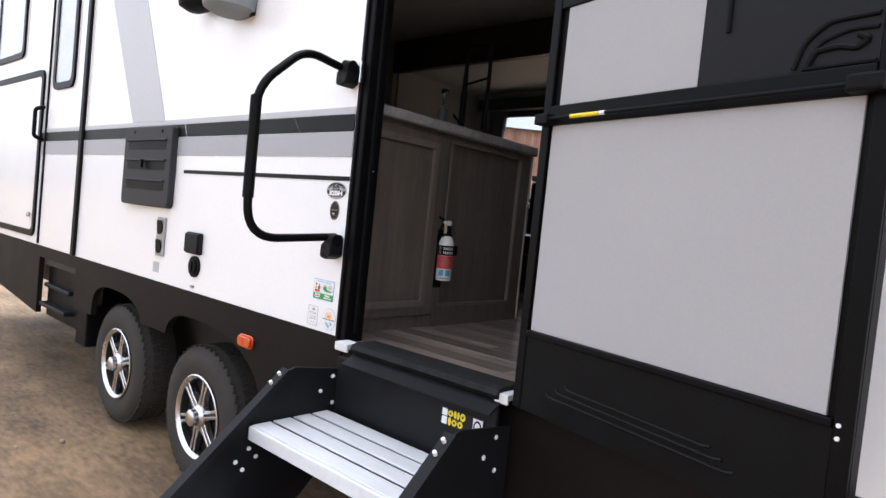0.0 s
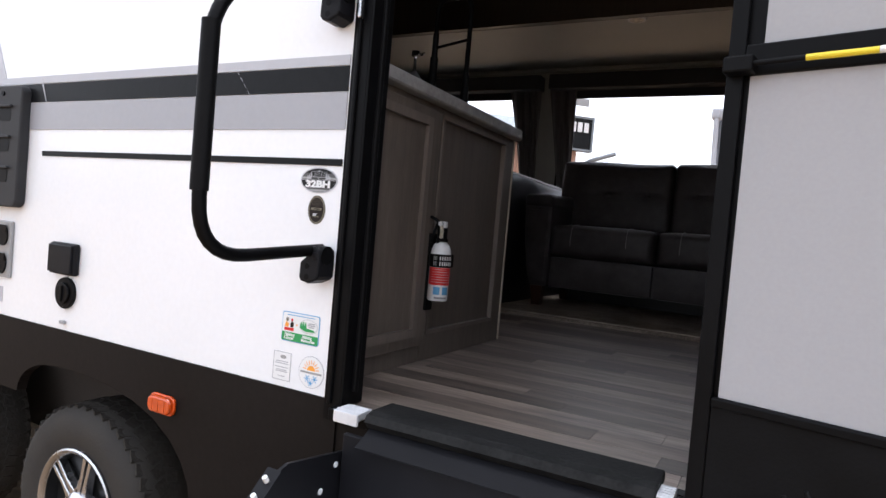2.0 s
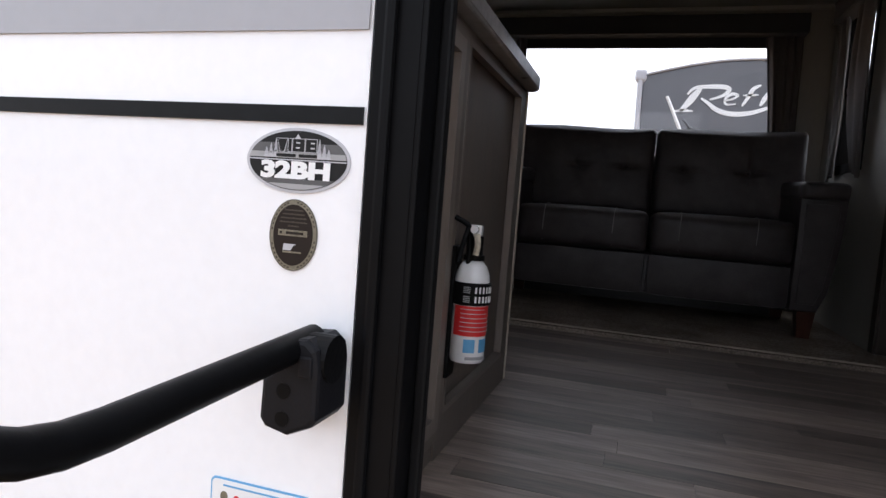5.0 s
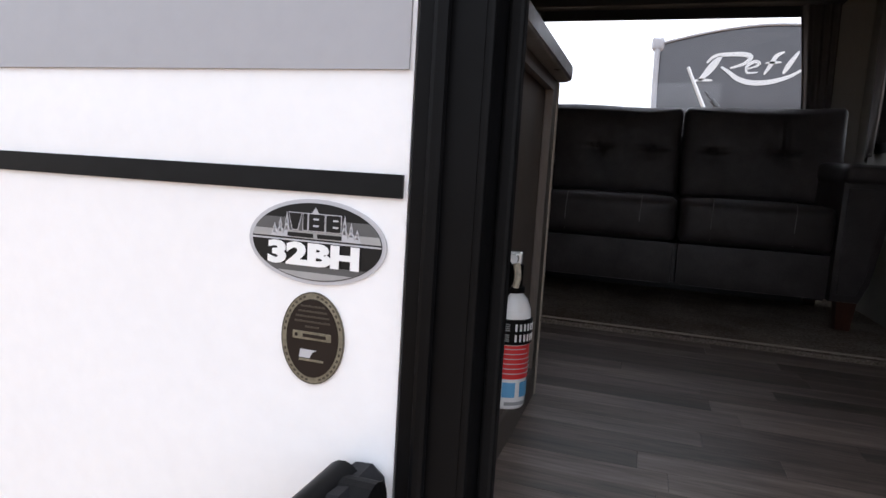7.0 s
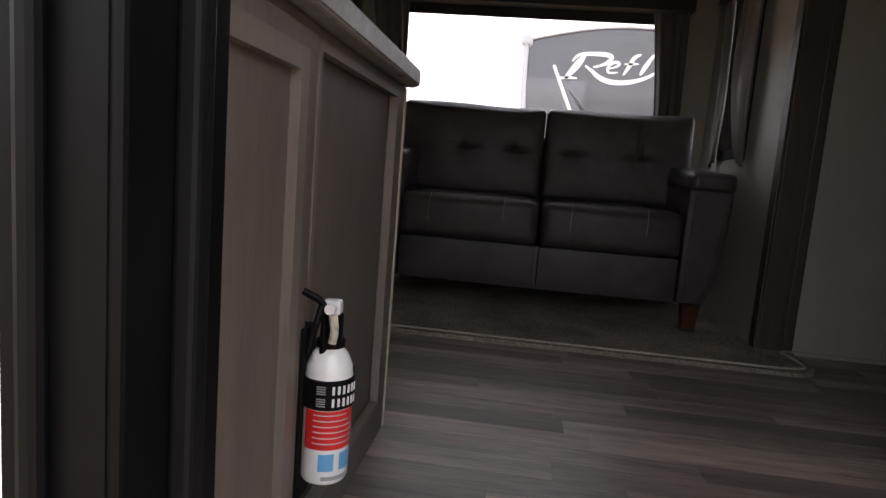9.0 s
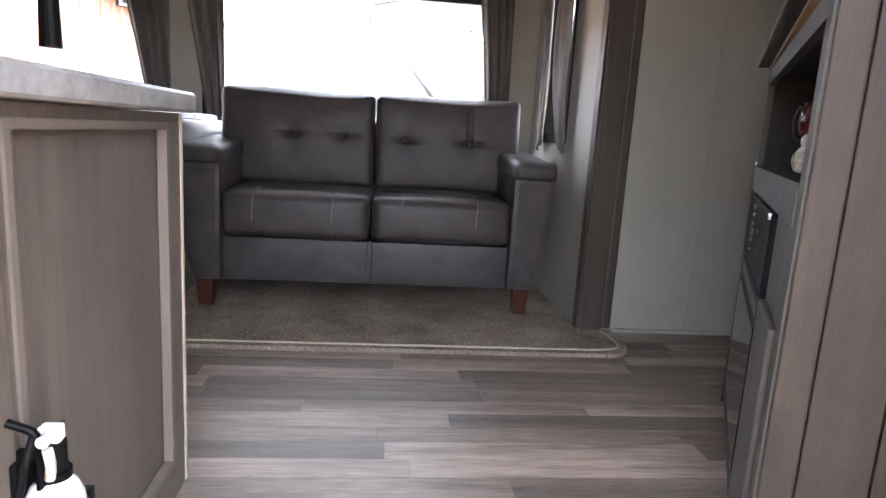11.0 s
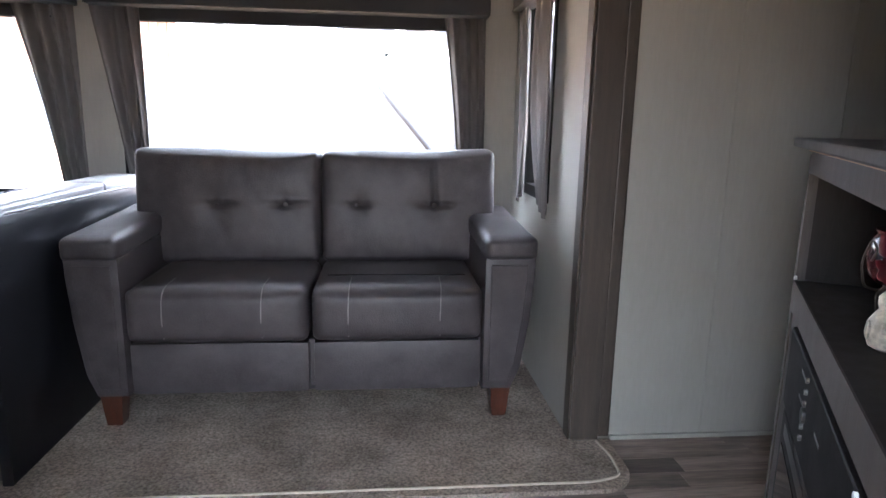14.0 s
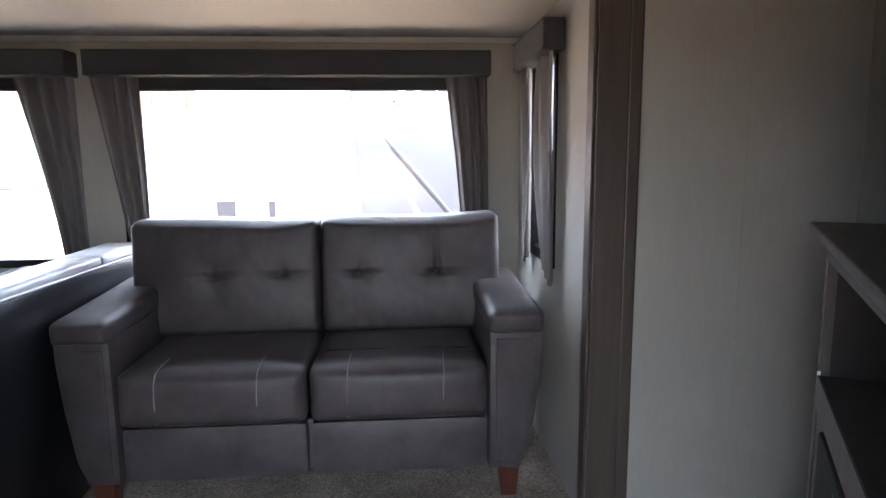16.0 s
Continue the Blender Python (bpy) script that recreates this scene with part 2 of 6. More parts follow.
def prism(points, axis, lo, hi, bevel=0.0):
    """A flat outline pushed along an axis: points are the two other coordinates in x, y, z order."""
    bm = bmesh.new()

    def at(p, d):
        return {"x": (d, p[0], p[1]), "y": (p[0], d, p[1]), "z": (p[0], p[1], d)}[axis]
    a = [bm.verts.new(at(p, lo)) for p in points]
    b = [bm.verts.new(at(p, hi)) for p in points]
    bm.faces.new(a), bm.faces.new(b[::-1])
    for i in range(len(points)):
        j = (i + 1) % len(points)
        bm.faces.new((a[i], b[i], b[j], a[j]))
    bmesh.ops.recalc_face_normals(bm, faces=bm.faces)
    if bevel:
        rim = [e for e in bm.edges if len({v in a for v in e.verts}) == 1]
        bmesh.ops.bevel(bm, geom=rim, offset=bevel, segments=2, affect="EDGES", profile=0.5)
    return bm


def rounded(x0, x1, z0, z1, r, n=5):
    """Outline of a rectangle with round corners."""
    pts = []
    for cx, cz, a in ((x1 - r, z1 - r, 0), (x0 + r, z1 - r, 90), (x0 + r, z0 + r, 180), (x1 - r, z0 + r, 270)):
        for i in range(n + 1):
            w = radians(a + 90 * i / n)
            pts.append((cx + r * math.cos(w), cz + r * math.sin(w)))
    return pts


def ellipse(cx, cz, rx, rz, n=40):
    return [(cx + rx * math.cos(2 * math.pi * i / n), cz + rz * math.sin(2 * math.pi * i / n)) for i in range(n)]


def ring(outer, inner, axis, lo, hi):
    """A frame between two outlines with equal numbers of points."""
    bm = bmesh.new()

    def at(p, d):
        return {"x": (d, p[0], p[1]), "y": (p[0], d, p[1]), "z": (p[0], p[1], d)}[axis]
    rows = [[bm.verts.new(at(p, d)) for p in o] for o, d in ((outer, lo), (inner, lo), (inner, hi), (outer, hi))]
    k = len(outer)
    for r in range(4):
        for i in range(k):
            j = (i + 1) % k
            bm.faces.new((rows[r][i], rows[r][j], rows[(r + 1) % 4][j], rows[(r + 1) % 4][i]))
    return bm


def cyl(p, q, r0, r1=None, n=20):
    p, q = Vector(p), Vector(q)
    bm = bmesh.new()
    bmesh.ops.create_cone(bm, cap_ends=True, segments=n, radius1=r0, radius2=r0 if r1 is None else r1, depth=(q - p).length)
    bm.transform(Matrix.Translation((p + q) / 2) @ (q - p).to_track_quat("Z", "Y").to_matrix().to_4x4())
    return bm


def lathe(profile, at, n=28, tilt=None, caps=True):
    """Turns (radius, height) pairs round an upright axis at a place."""
    bm = bmesh.new()
    rows = [[bm.verts.new((r * math.cos(2 * math.pi * i / n), r * math.sin(2 * math.pi * i / n), h)) for i in range(n)] for r, h in profile]
    for a, b in zip(rows, rows[1:]):
        for i in range(n):
            bm.faces.new((a[i], a[(i + 1) % n], b[(i + 1) % n], b[i]))
    if caps:
        bm.faces.new(rows[0][::-1]), bm.faces.new(rows[-1])
    m = Matrix.Translation(at)
    bm.transform(m if tilt is None else m @ tilt)
    return bm


def tube(points, r, n=12, smooth=6):
    """A round bar through points, rounded at its bends."""
    pts = [Vector(p) for p in points]
    path = [pts[0]]
    for a, b, c in zip(pts, pts[1:], pts[2:]):
        k = min(0.35 * (a - b).length, 0.35 * (c - b).length, 0.13)
        s, e = b + (a - b).normalized() * k, b + (c - b).normalized() * k
        for i in range(smooth + 1):
            t = i / smooth
            path.append((1 - t) ** 2 * s + 2 * t * (1 - t) * b + t * t * e)
    path.append(pts[-1])
    bm = bmesh.new()
    rows, up = [], Vector((0.31, 0.2, 0.93)).normalized()
    for i, p in enumerate(path):
        d = (path[min(i + 1, len(path) - 1)] - path[max(i - 1, 0)]).normalized()
        s = d.cross(up).normalized()
        u = s.cross(d)
        rows.append([bm.verts.new(p + r * (math.cos(2 * math.pi * k / n) * s + math.sin(2 * math.pi * k / n) * u)) for k in range(n)])
    for a, b in zip(rows, rows[1:]):
        for k in range(n):
            bm.faces.new((a[k], a[(k + 1) % n], b[(k + 1) % n], b[k]))
    bm.faces.new(rows[0][::-1]), bm.faces.new(rows[-1])
    return bm


def pad(x0, x1, y0, y1, z0, z1, puff=0.02, edge=0.03, n=(16, 6, 10), dents=()):
    """A soft upholstered block: rounded edges, swollen faces, and buttoned dents (x, z, depth, width) in its -y face."""
    bm = bmesh.new()
    c = Vector(((x0 + x1) / 2, (y0 + y1) / 2, (z0 + z1) / 2))
    h = Vector(((x1 - x0) / 2, (y1 - y0) / 2, (z1 - z0) / 2))
    seen = {}

    def vert(u, v, w):
        key = (round(u, 5), round(v, 5), round(w, 5))
        if key in seen:
            return seen[key]
        p = Vector((u * h.x, v * h.y, w * h.z))
        core = Vector([max(-(k - edge), min(k - edge, q)) for q, k in zip(p, h)])
        d = p - core
        if d.length > 1e-6:
            p = core + d.normalized() * edge
        swell = puff * (1 - u ** 4) * (1 - w ** 4)
        p.y += v * swell * (1 if v < 0 else 0.4)
        p.z += w * puff * 0.6 * (1 - u ** 4) * (1 - v ** 4)
        q = c + p
        if v < 0.3:
            for dx, dz, depth, wide in dents:
                r2 = ((q.x - dx) ** 2 + (q.z - dz) ** 2) / wide ** 2
                q.y += depth * math.exp(-r2) * (1 - v) / 2
                r3 = ((q.z - dz) ** 2) / (wide * 0.28) ** 2 + ((q.x - dx) / (wide * 1.7)) ** 2
                q.y += 0.35 * depth * math.exp(-r3) * (1 - v) / 2
        seen[key] = bm.verts.new(q)
        return seen[key]

    def sheet(f, a, b):
        for i in range(a):
            for j in range(b):
                bm.faces.new([vert(*f(-1 + 2 * s / a, -1 + 2 * t / b)) for s, t in ((i, j), (i + 1, j), (i + 1, j + 1), (i, j + 1))])
    nx, ny, nz = n
    for s in (-1, 1):
        sheet(lambda a, b: (a, s, b), nx, nz)
        sheet(lambda a, b: (a, b, s), nx, ny)
        sheet(lambda a, b: (s, a, b), ny, nz)
    return bm


def lettering(text, size, m, mat, parent, name="lettering", depth=0.001, label="", bold=0.035):
    """Words in the built-in font as a thin mesh; m turns its xy plane into place."""
    cu = bpy.data.curves.new(name, "FONT")
    cu.body, cu.size, cu.extrude, cu.align_x, cu.align_y = text, size, depth, "CENTER", "CENTER"
    cu.resolution_u, cu.offset = 3, size * bold
    ob = bpy.data.objects.new("scratch", cu)
    scene.collection.objects.link(ob)
    me = bpy.data.meshes.new_from_object(ob.evaluated_get(bpy.context.evaluated_depsgraph_get()))
    bpy.data.objects.remove(ob)
    bpy.data.curves.remove(cu)
    me.transform(m)
    me.materials.clear()
    me.materials.append(M[mat])
    out = new(name, me)
    out.parent = parent
    if label:
        tagged(out, label)
    return out


def wall_boxes(u0, u1, z0, z1, holes):
    """Splits a wall's face round its openings into boxes (u0, u1, z0, z1)."""
    us = sorted({u0, u1, *[h[0] for h in holes], *[h[1] for h in holes]})
    out = []
    for a, b in zip(us, us[1:]):
        spans = sorted((h[2], h[3]) for h in holes if h[0] < (a + b) / 2 < h[1])
        z = z0
        for lo, hi in spans:
            if lo > z:
                out.append((a, b, z, lo))
            z = max(z, hi)
        if z < z1:
            out.append((a, b, z, z1))
    return out


def wall_y(name, mat, y0, y1, u0, u1, z0, z1, holes=(), label="", category="wall"):
    bm = bmesh.new()
    for a, b, c, d in wall_boxes(u0, u1, z0, z1, holes):
        add_box(bm, a, b, y0, y1, c, d)
    return tagged(part(name, bm, mat), label, category, kind="structure")


def wall_x(name, mat, x0, x1, u0, u1, z0, z1, holes=(), label="", category="wall"):
    bm = bmesh.new()
    for a, b, c, d in wall_boxes(u0, u1, z0, z1, holes):
        add_box(bm, x0, x1, a, b, c, d)
    return tagged(part(name, bm, mat), label, category, kind="structure")


def structure(name, bm, mat, label, category):
    return tagged(part(name, bm, mat), label, category, kind="structure")


W, FL = 3.48, 0.89            # outer skin of the trailer's door side; its floor
DX0, DX1, DZ1 = -3.015, -2.200, 2.74  # the clear door opening

# ---- setting: ground, trailer shell ----


def build_ground():
    n, s = 70, 0.35
    bm = bmesh.new()
    xs = [-3 + s * (i - n // 2) for i in range(n + 1)]
    xs = [-900, -120] + xs + [110, 900]
    ys = [-900, -120] + [2 + s * (i - n // 2) for i in range(n + 1)] + [120, 900]
    rows = []
    for y in ys:
        row = []
        for x in xs:
            near = max(0, 1 - max(abs(x + 3), abs(y - 2)) / 14)
            z = 0.03 * near * noise.noise(Vector((x * 0.6, y * 0.6, 0.3))) + 0.012 * near * noise.noise(Vector((x * 2.3, y * 2.3, 4)))
            row.append(bm.verts.new((x, y, z - 0.055)))
        rows.append(row)
    for a, b in zip(rows, rows[1:]):
        for i in range(len(a) - 1):
            bm.faces.new((a[i], a[i + 1], b[i + 1], b[i]))
    ob = structure("ground", bm, "dirt", "packed brown dirt lot with scuffs and stones", "ground")
    for p in ob.data.polygons:
        p.use_smooth = True
    rnd = random.Random(4)
    st = bmesh.new()
    for _ in range(260):
        x, y, r = rnd.uniform(-11, 0), rnd.uniform(-0.5, 3.4), rnd.uniform(0.006, 0.022)
        t = bmesh.new()
        bmesh.ops.create_icosphere(t, subdivisions=1, radius=r)
        t.transform(Matrix.Translation((x, y, r * 0.15 - 0.045)) @ Matrix.Diagonal((1, rnd.uniform(0.6, 1.2), 0.55, 1)))
        join(st, t)
    tagged(part("gravel", st, "pebble"), "loose pale stones scattered on the dirt", "gravel", kind="stuff")


build_ground()

HOLE = (-3.072, -2.150, 0.80, 2.83)
wall_y("wall_south", "gelcoat", W, W + 0.03, -9.0, 2.4, 0.91, 3.2, [HOLE], "glossy white trailer side panel with grey graphic stripes")
# unseen lining; its wood colour is there to cut bounce onto the sofa
wall_y("wall_south_inner", "cab_wood", W + 0.032, W + 0.07, -8.9, 2.3, FL, 3.02, [(DX0 - 0.04, DX1 + 0.04, 0.5, DZ1 + 0.04)], "unseen lining of the door wall, grey-brown wood to cut bounced light")
wall_y("wall_north", "panel_white", 6.06, 6.11, -1.72, 2.3, FL, 3.02, [], "pale wall board beside the slide-out")
wall_y("wall_north_west", "panel_white", 6.06, 6.11, -8.9, -5.68, FL, 3.02, [], "pale wall board of the far side")
wall_y("wall_header", "trim_wood", 6.045, 6.105, -5.68, -1.80, 2.735, 3.02, [], "dark brown wood header above the slide-out opening")
wall_x("wall_west", "panel_white", -9.0, -8.9, W, 6.2, 0.7, 3.2, [], "pale end wall of the trailer")
wall_x("wall_east", "panel_white", 2.3, 2.4, W, 6.2, 0.7, 3.2, [], "pale end wall of the trailer")
WIN_A, WIN_B = (-3.80, -2.06, 1.66, 2.66), (-5.40, -4.00, 1.66, 2.66)
wall_y("wall_slide_back", "panel_white", 7.27, 7.33, -5.70, -1.72, FL - 0.02, 2.86, [WIN_A, WIN_B], "pale back wall of the slide-out with two windows")
WIN_C = (6.50, 6.93, 1.74, 2.63)
wall_x("wall_slide_east", "panel_white", -1.797, -1.74, 6.05, 7.27, FL - 0.02, 2.80, [WIN_C], "pale side wall of the slide-out with a narrow window")
wall_x("wall_slide_west", "panel_white", -5.70, -5.65, 6.11, 7.27, FL - 0.02, 2.80, [], "pale side wall of the slide-out")
structure("ceiling", box(-8.9, 2.3, W + 0.03, 6.06, 3.02, 3.10), "ceiling", "cream vinyl ceiling", "ceiling")
structure("ceiling_slide", box(-5.65, -1.797, 6.108, 7.27, 2.785, 2.85), "ceiling", "cream vinyl ceiling of the slide-out", "ceiling")
structure("roof", box(-9.0, 2.4, W, 6.11, 3.2, 3.26), "gelcoat", "white trailer roof", "roof")
structure("subfloor", box(-8.9, 2.3, W + 0.03, 6.06, 0.78, FL - 0.006), "subfloor", "dark subfloor under the planks", "floor")
structure("subfloor_slide", box(-5.70, -1.72, 6.06, 7.33, 0.78, FL - 0.004), "subfloor", "dark floor of the slide-out", "floor")
structure("ceiling_moulding", box(-5.6, -1.80, 7.245, 7.268, 2.755, 2.783, bevel=0.006), "ceiling", "slim cream moulding under the ceiling", "trim")

# carpet with a rounded corner and pale edging
cp = [(-5.64, 7.265), (-5.64, 5.705), (-1.80, 5.705)]
cp += [(-1.775 + 0.125 * math.sin(a), 5.83 - 0.125 * math.cos(a)) for a in [math.pi / 2 * i / 8 for i in range(9)]]
cp += [(-1.65, 6.03), (-1.80, 6.03), (-1.80, 7.265)]
structure("carpet", prism(cp, "z", FL + 0.001, FL + 0.018), "carpet", "speckled taupe carpet with a rounded corner", "carpet")
tagged(part("carpet_edging", tube([(-5.6, 5.752, FL + 0.020), (-1.80, 5.745, FL + 0.020), (-1.692, 5.775, FL + 0.020), (-1.682, 5.90, FL + 0.020), (-1.70, 6.01, FL + 0.02)], 0.0055, 8), "piping"),
       "cream cord edging along the carpet", "carpet edging", kind="structure")

# upright wooden trim at the slide-out opening
tr = thing("slide_trim", (0, 0, 0), "dark brown wood trim post at the slide-out opening", "trim", kind="structure")
part("trim_board", box(-1.796, -1.690, 6.02, 6.058, FL + 0.02, 3.02, bevel=0.004), "trim_wood", tr)
part("trim_bead", box(-1.688, -1.640, 6.036, 6.058, FL + 0.02, 3.02, bevel=0.008), "trim_wood", tr)
part("trim_lip", box(-1.806, -1.797, 6.03, 6.09, FL + 0.02, 2.8, bevel=0.002), "trim_wood", tr)
structure("baseboard", box(-1.63, 2.3, 6.045, 6.058, FL + 0.002, FL + 0.018), "panel_white", "thin pale strip at the foot of the wall", "trim")
for i, x in enumerate((-1.27, -0.86)):
    structure("wall_batten", box(x, x + 0.022, 6.056, 6.0595, FL + 0.02, 3.01), "panel_white", "slim batten over a joint of the wall board", "trim")

# skirt with wheel arches
TYRES = (-4.135, -5.13)


def skirt_outline(x0, x1, arches):
    pts = [(x1, 0.909), (x0, 0.909), (x0, 0.58), (min(arches) - 0.29, 0.58)]
    for cx in sorted(arches):
        for i in range(17):
            a = math.pi - math.pi * i / 16
            left = math.cos(a) < 0
            foot = 0.66 if left or cx != max(arches) else 0.50
            wide = 0.28 if left else 0.62 if foot < 0.6 else 0.42
            pts.append((cx + wide * math.cos(a), foot + (0.786 - foot) * (1 - abs(math.cos(a)) ** 2.6) ** 0.5))
    pts.append((x1, 0.50))
    return pts


structure("skirt", prism(skirt_outline(-5.73, -3.03, TYRES), "y", W - 0.004, W + 0.03), "skirt", "brown-black painted skirt with two wheel arches", "skirt")
structure("skirt_front", box(-2.20, 2.4, W - 0.004, W + 0.03, 0.42, 0.909), "skirt", "brown-black painted skirt", "skirt")
structure("skirt_rear", prism([(-9.0, 0.909), (-6.46, 0.909), (-6.46, 0.42), (-9.0, 0.62)], "y", W - 0.004, W + 0.03), "skirt", "brown-black painted skirt of the rear", "skirt")
structure("skirt_strip", box(-6.46, -5.73, W - 0.004, W + 0.03, 0.83, 0.909), "skirt", "brown-black strip above the step recess", "skirt")
structure("wheel_well", box(-5.73, -3.0, W + 0.42, W + 0.45, 0.30, 0.78), "subfloor", "dark back of the wheel wells", "chassis")
structure("door_sill_wall", box(-3.03, -2.20, W + 0.002, W + 0.03, 0.45, 0.88), "skirt", "dark panel behind the entry steps", "skirt")
structure("chassis", box(-8.9, 2.3, W + 0.5, 6.0, 0.45, 0.779), "subfloor", "dark underside of the trailer", "chassis")
# two partitions added out of view to soak up bounced light in the room
wall_x("wall_partition_west", "cab_wood", -6.30, -6.25, W + 0.071, 6.05, FL, 3.02, [], "added unseen grey-brown wood partition that cuts bounced light")
wall_x("wall_partition_east", "cab_wood", 0.55, 0.60, W + 0.071, 6.05, FL, 3.02, [], "added unseen grey-brown wood partition that cuts bounced light")
rs = thing("rear_step_box", (0, 0, 0), "black folded rear step unit in its recess", "step")
part("housing", box(-6.45, -5.74, W + 0.06, W + 0.5, 0.40, 0.828, bevel=0.01), "black_plastic", rs)
part("tread", box(-6.40, -5.9, W + 0.02, W + 0.10, 0.62, 0.65, bevel=0.008), "step_paint", rs)
part("tread", box(-6.42, -5.9, W + 0.0, W + 0.10, 0.48, 0.51, bevel=0.008), "step_paint", rs)
mf = tagged(part("mud_flap", box(-5.75, -5.57, W + 0.03, W + 0.30, 0.34, 0.60, bevel=0.01), "black_plastic"), "black rubber mud flap behind the wheel", "mud flap")
part("hanger", box(-5.74, -5.58, W + 0.12, W + 0.16, 0.60, 0.78), "black_frame", mf)

# ---- graphics on the white side ----
structure("stripe_dark", box(-9.0, -3.075, W - 0.003, W - 0.0005, 1.668, 1.730), "decal_dark", "dark grey vinyl stripe", "decal")
structure("stripe_light", box(-9.0, -3.075, W - 0.0032, W - 0.0005, 1.732, 1.757), "decal_light", "light grey vinyl stripe", "decal")
structure("stripe_grey", box(-9.0, -3.075, W - 0.003, W - 0.0005, 1.574, 1.666), "decal_grey", "mid grey vinyl stripe", "decal")
structure("stripe_line", box(-4.36, -3.075, W - 0.003, W - 0.0005, 1.484, 1.501), "decal_dark", "thin dark vinyl line", "decal")
structure("stripe_slash", prism([(-5.02, 1.758), (-4.615, 1.758), (-5.30, 3.15), (-5.80, 3.15)], "y", W - 0.003, W - 0.0005), "decal_light", "slanting light grey vinyl band", "decal")
structure("corner_moulding", box(-5.815, -5.755, W - 0.02, W - 0.0002, 0.91, 3.18, bevel=0.008), "black_frame", "black upright joint moulding", "trim")

for n_s, (xa, za, xb, zb, wide) in enumerate(((-3.470, 1.752, -3.398, 1.660, 0.0030), (-4.385, 1.748, -4.352, 1.668, 0.0100))):
    sm = thing("stripe_mark", (0, 0, 0), "thin pale scratch across the dark stripe" if n_s == 0 else "pale dribble mark across the dark stripe", "scratch")
    for i in range(5):
        f0, f1 = i / 5, (i + (0.62 if n_s == 0 else 0.95)) / 5
        q = [(xa + (xb - xa) * f, za + (zb - za) * f) for f in (f0, f1)]
        w_ = wide * (1 - 0.15 * i)
        part("streak", prism([(q[0][0] - w_, q[0][1]), (q[1][0] - w_ * 0.8, q[1][1]), (q[1][0], q[1][1]), (q[0][0], q[0][1])], "y", W - 0.0040, W - 0.0033), "decal_light", sm)

# ---- wheels ----


def wheel(cx):
    w = thing("wheel", (cx, 3.55, 0), "black ribbed tyre on a six-spoke alloy rim", "wheel", "trailer wheels")
    hz = 0.292 if cx > -4.5 else 0.335
    tilt, at, wid = Matrix.Rotation(radians(90), 4, "X"), (cx, 3.645, hz), 0.225
    h = wid / 2
    prof = [(0.205, -h + 0.01), (0.24, -h - 0.004), (0.30, -h - 0.006), (0.336, -h + 0.012), (0.352, -h + 0.035), (0.354, 0), (0.352, h - 0.035), (0.336, h - 0.012), (0.30, h + 0.006), (0.24, h + 0.004), (0.205, h - 0.01)]
    ty = part("tyre", lathe(prof, at, 56, tilt, caps=False), "rubber", w, smooth=True)
    tread = bmesh.new()
    for k in range(46):
        a = 2 * math.pi * k / 46
        for i, yo in enumerate((-0.072, -0.025, 0.022, 0.070)):
            t = bmesh.new()
            add_box(t, -0.019, 0.019, -0.021, 0.021, 0, 0.010)
            t.transform(Matrix.Translation(at) @ Matrix.Rotation(a + (0.06 if i % 2 else 0), 4, "Y") @ Matrix.Translation((0, yo, 0.3455 - (0.004 if i in (0, 3) else 0))) @ Matrix.Rotation(radians(18 if i % 2 else -18), 4, "Z"))
            join(tread, t)
    part("tread", tread, "tread", ty, "dusty blocky tread")
    rim = part("rim", lathe([(0.205, 0.100), (0.209, 0.114), (0.203, 0.117), (0.190, 0.110), (0.186, 0.100)][::-1], at, 48, tilt, caps=False), "chrome", w, "polished rim edge", smooth=True)
    part("rim_well", lathe([(0.204, 0.099), (0.187, 0.098), (0.178, 0.05), (0.178, -0.09), (0.203, -0.10)], at, 48, tilt, caps=False), "rim_dark", rim, "black inner rim", smooth=True)
    part("barrel", cyl((cx, 3.585, hz), (cx, 3.74, hz), 0.18, n=36), "rim_dark", rim)
    for k in range(6):
        a = radians(60 * k + 12)
        sp = bmesh.new()
        for s in (-1, 1):
            t = prism([(0.004 * s, 0.045), (0.030 * s, 0.045), (0.020 * s, 0.11), (0.024 * s, 0.195), (0.008 * s, 0.195), (0.006 * s, 0.12)], "y", 3.545, 3.575, 0.003)
            t.transform(Matrix.Translation((cx, 0, hz)) @ Matrix.Rotation(a, 4, "Y"))
            join(sp, t)
        part("spoke", sp, "chrome", rim, "polished forked spoke")
        web = prism([(-0.028, 0.045), (0.028, 0.045), (0.018, 0.11), (0.022, 0.195), (-0.022, 0.195), (-0.018, 0.11)], "y", 3.560, 3.580)
        web.transform(Matrix.Translation((cx, 0, hz)) @ Matrix.Rotation(a, 4, "Y"))
        part("spoke_web", web, "rim_dark", rim)
    part("hub", lathe([(0.06, 0), (0.058, 0.02), (0.042, 0.034), (0.040, 0.06), (0.03, 0.068)], (cx, 3.562, hz), 24, tilt), "chrome", rim, "chrome hub cap", smooth=True)
    for k in range(6):
        a = radians(60 * k + 42)
        c = (cx + 0.062 * math.cos(a), hz + 0.062 * math.sin(a))
        part("lug_nut", cyl((c[0], 3.572, c[1]), (c[0], 3.545, c[1]), 0.010, n=6), "chrome", rim)
    return w


for cx in TYRES:
    wheel(cx)

# ---- fittings on the outside wall ----


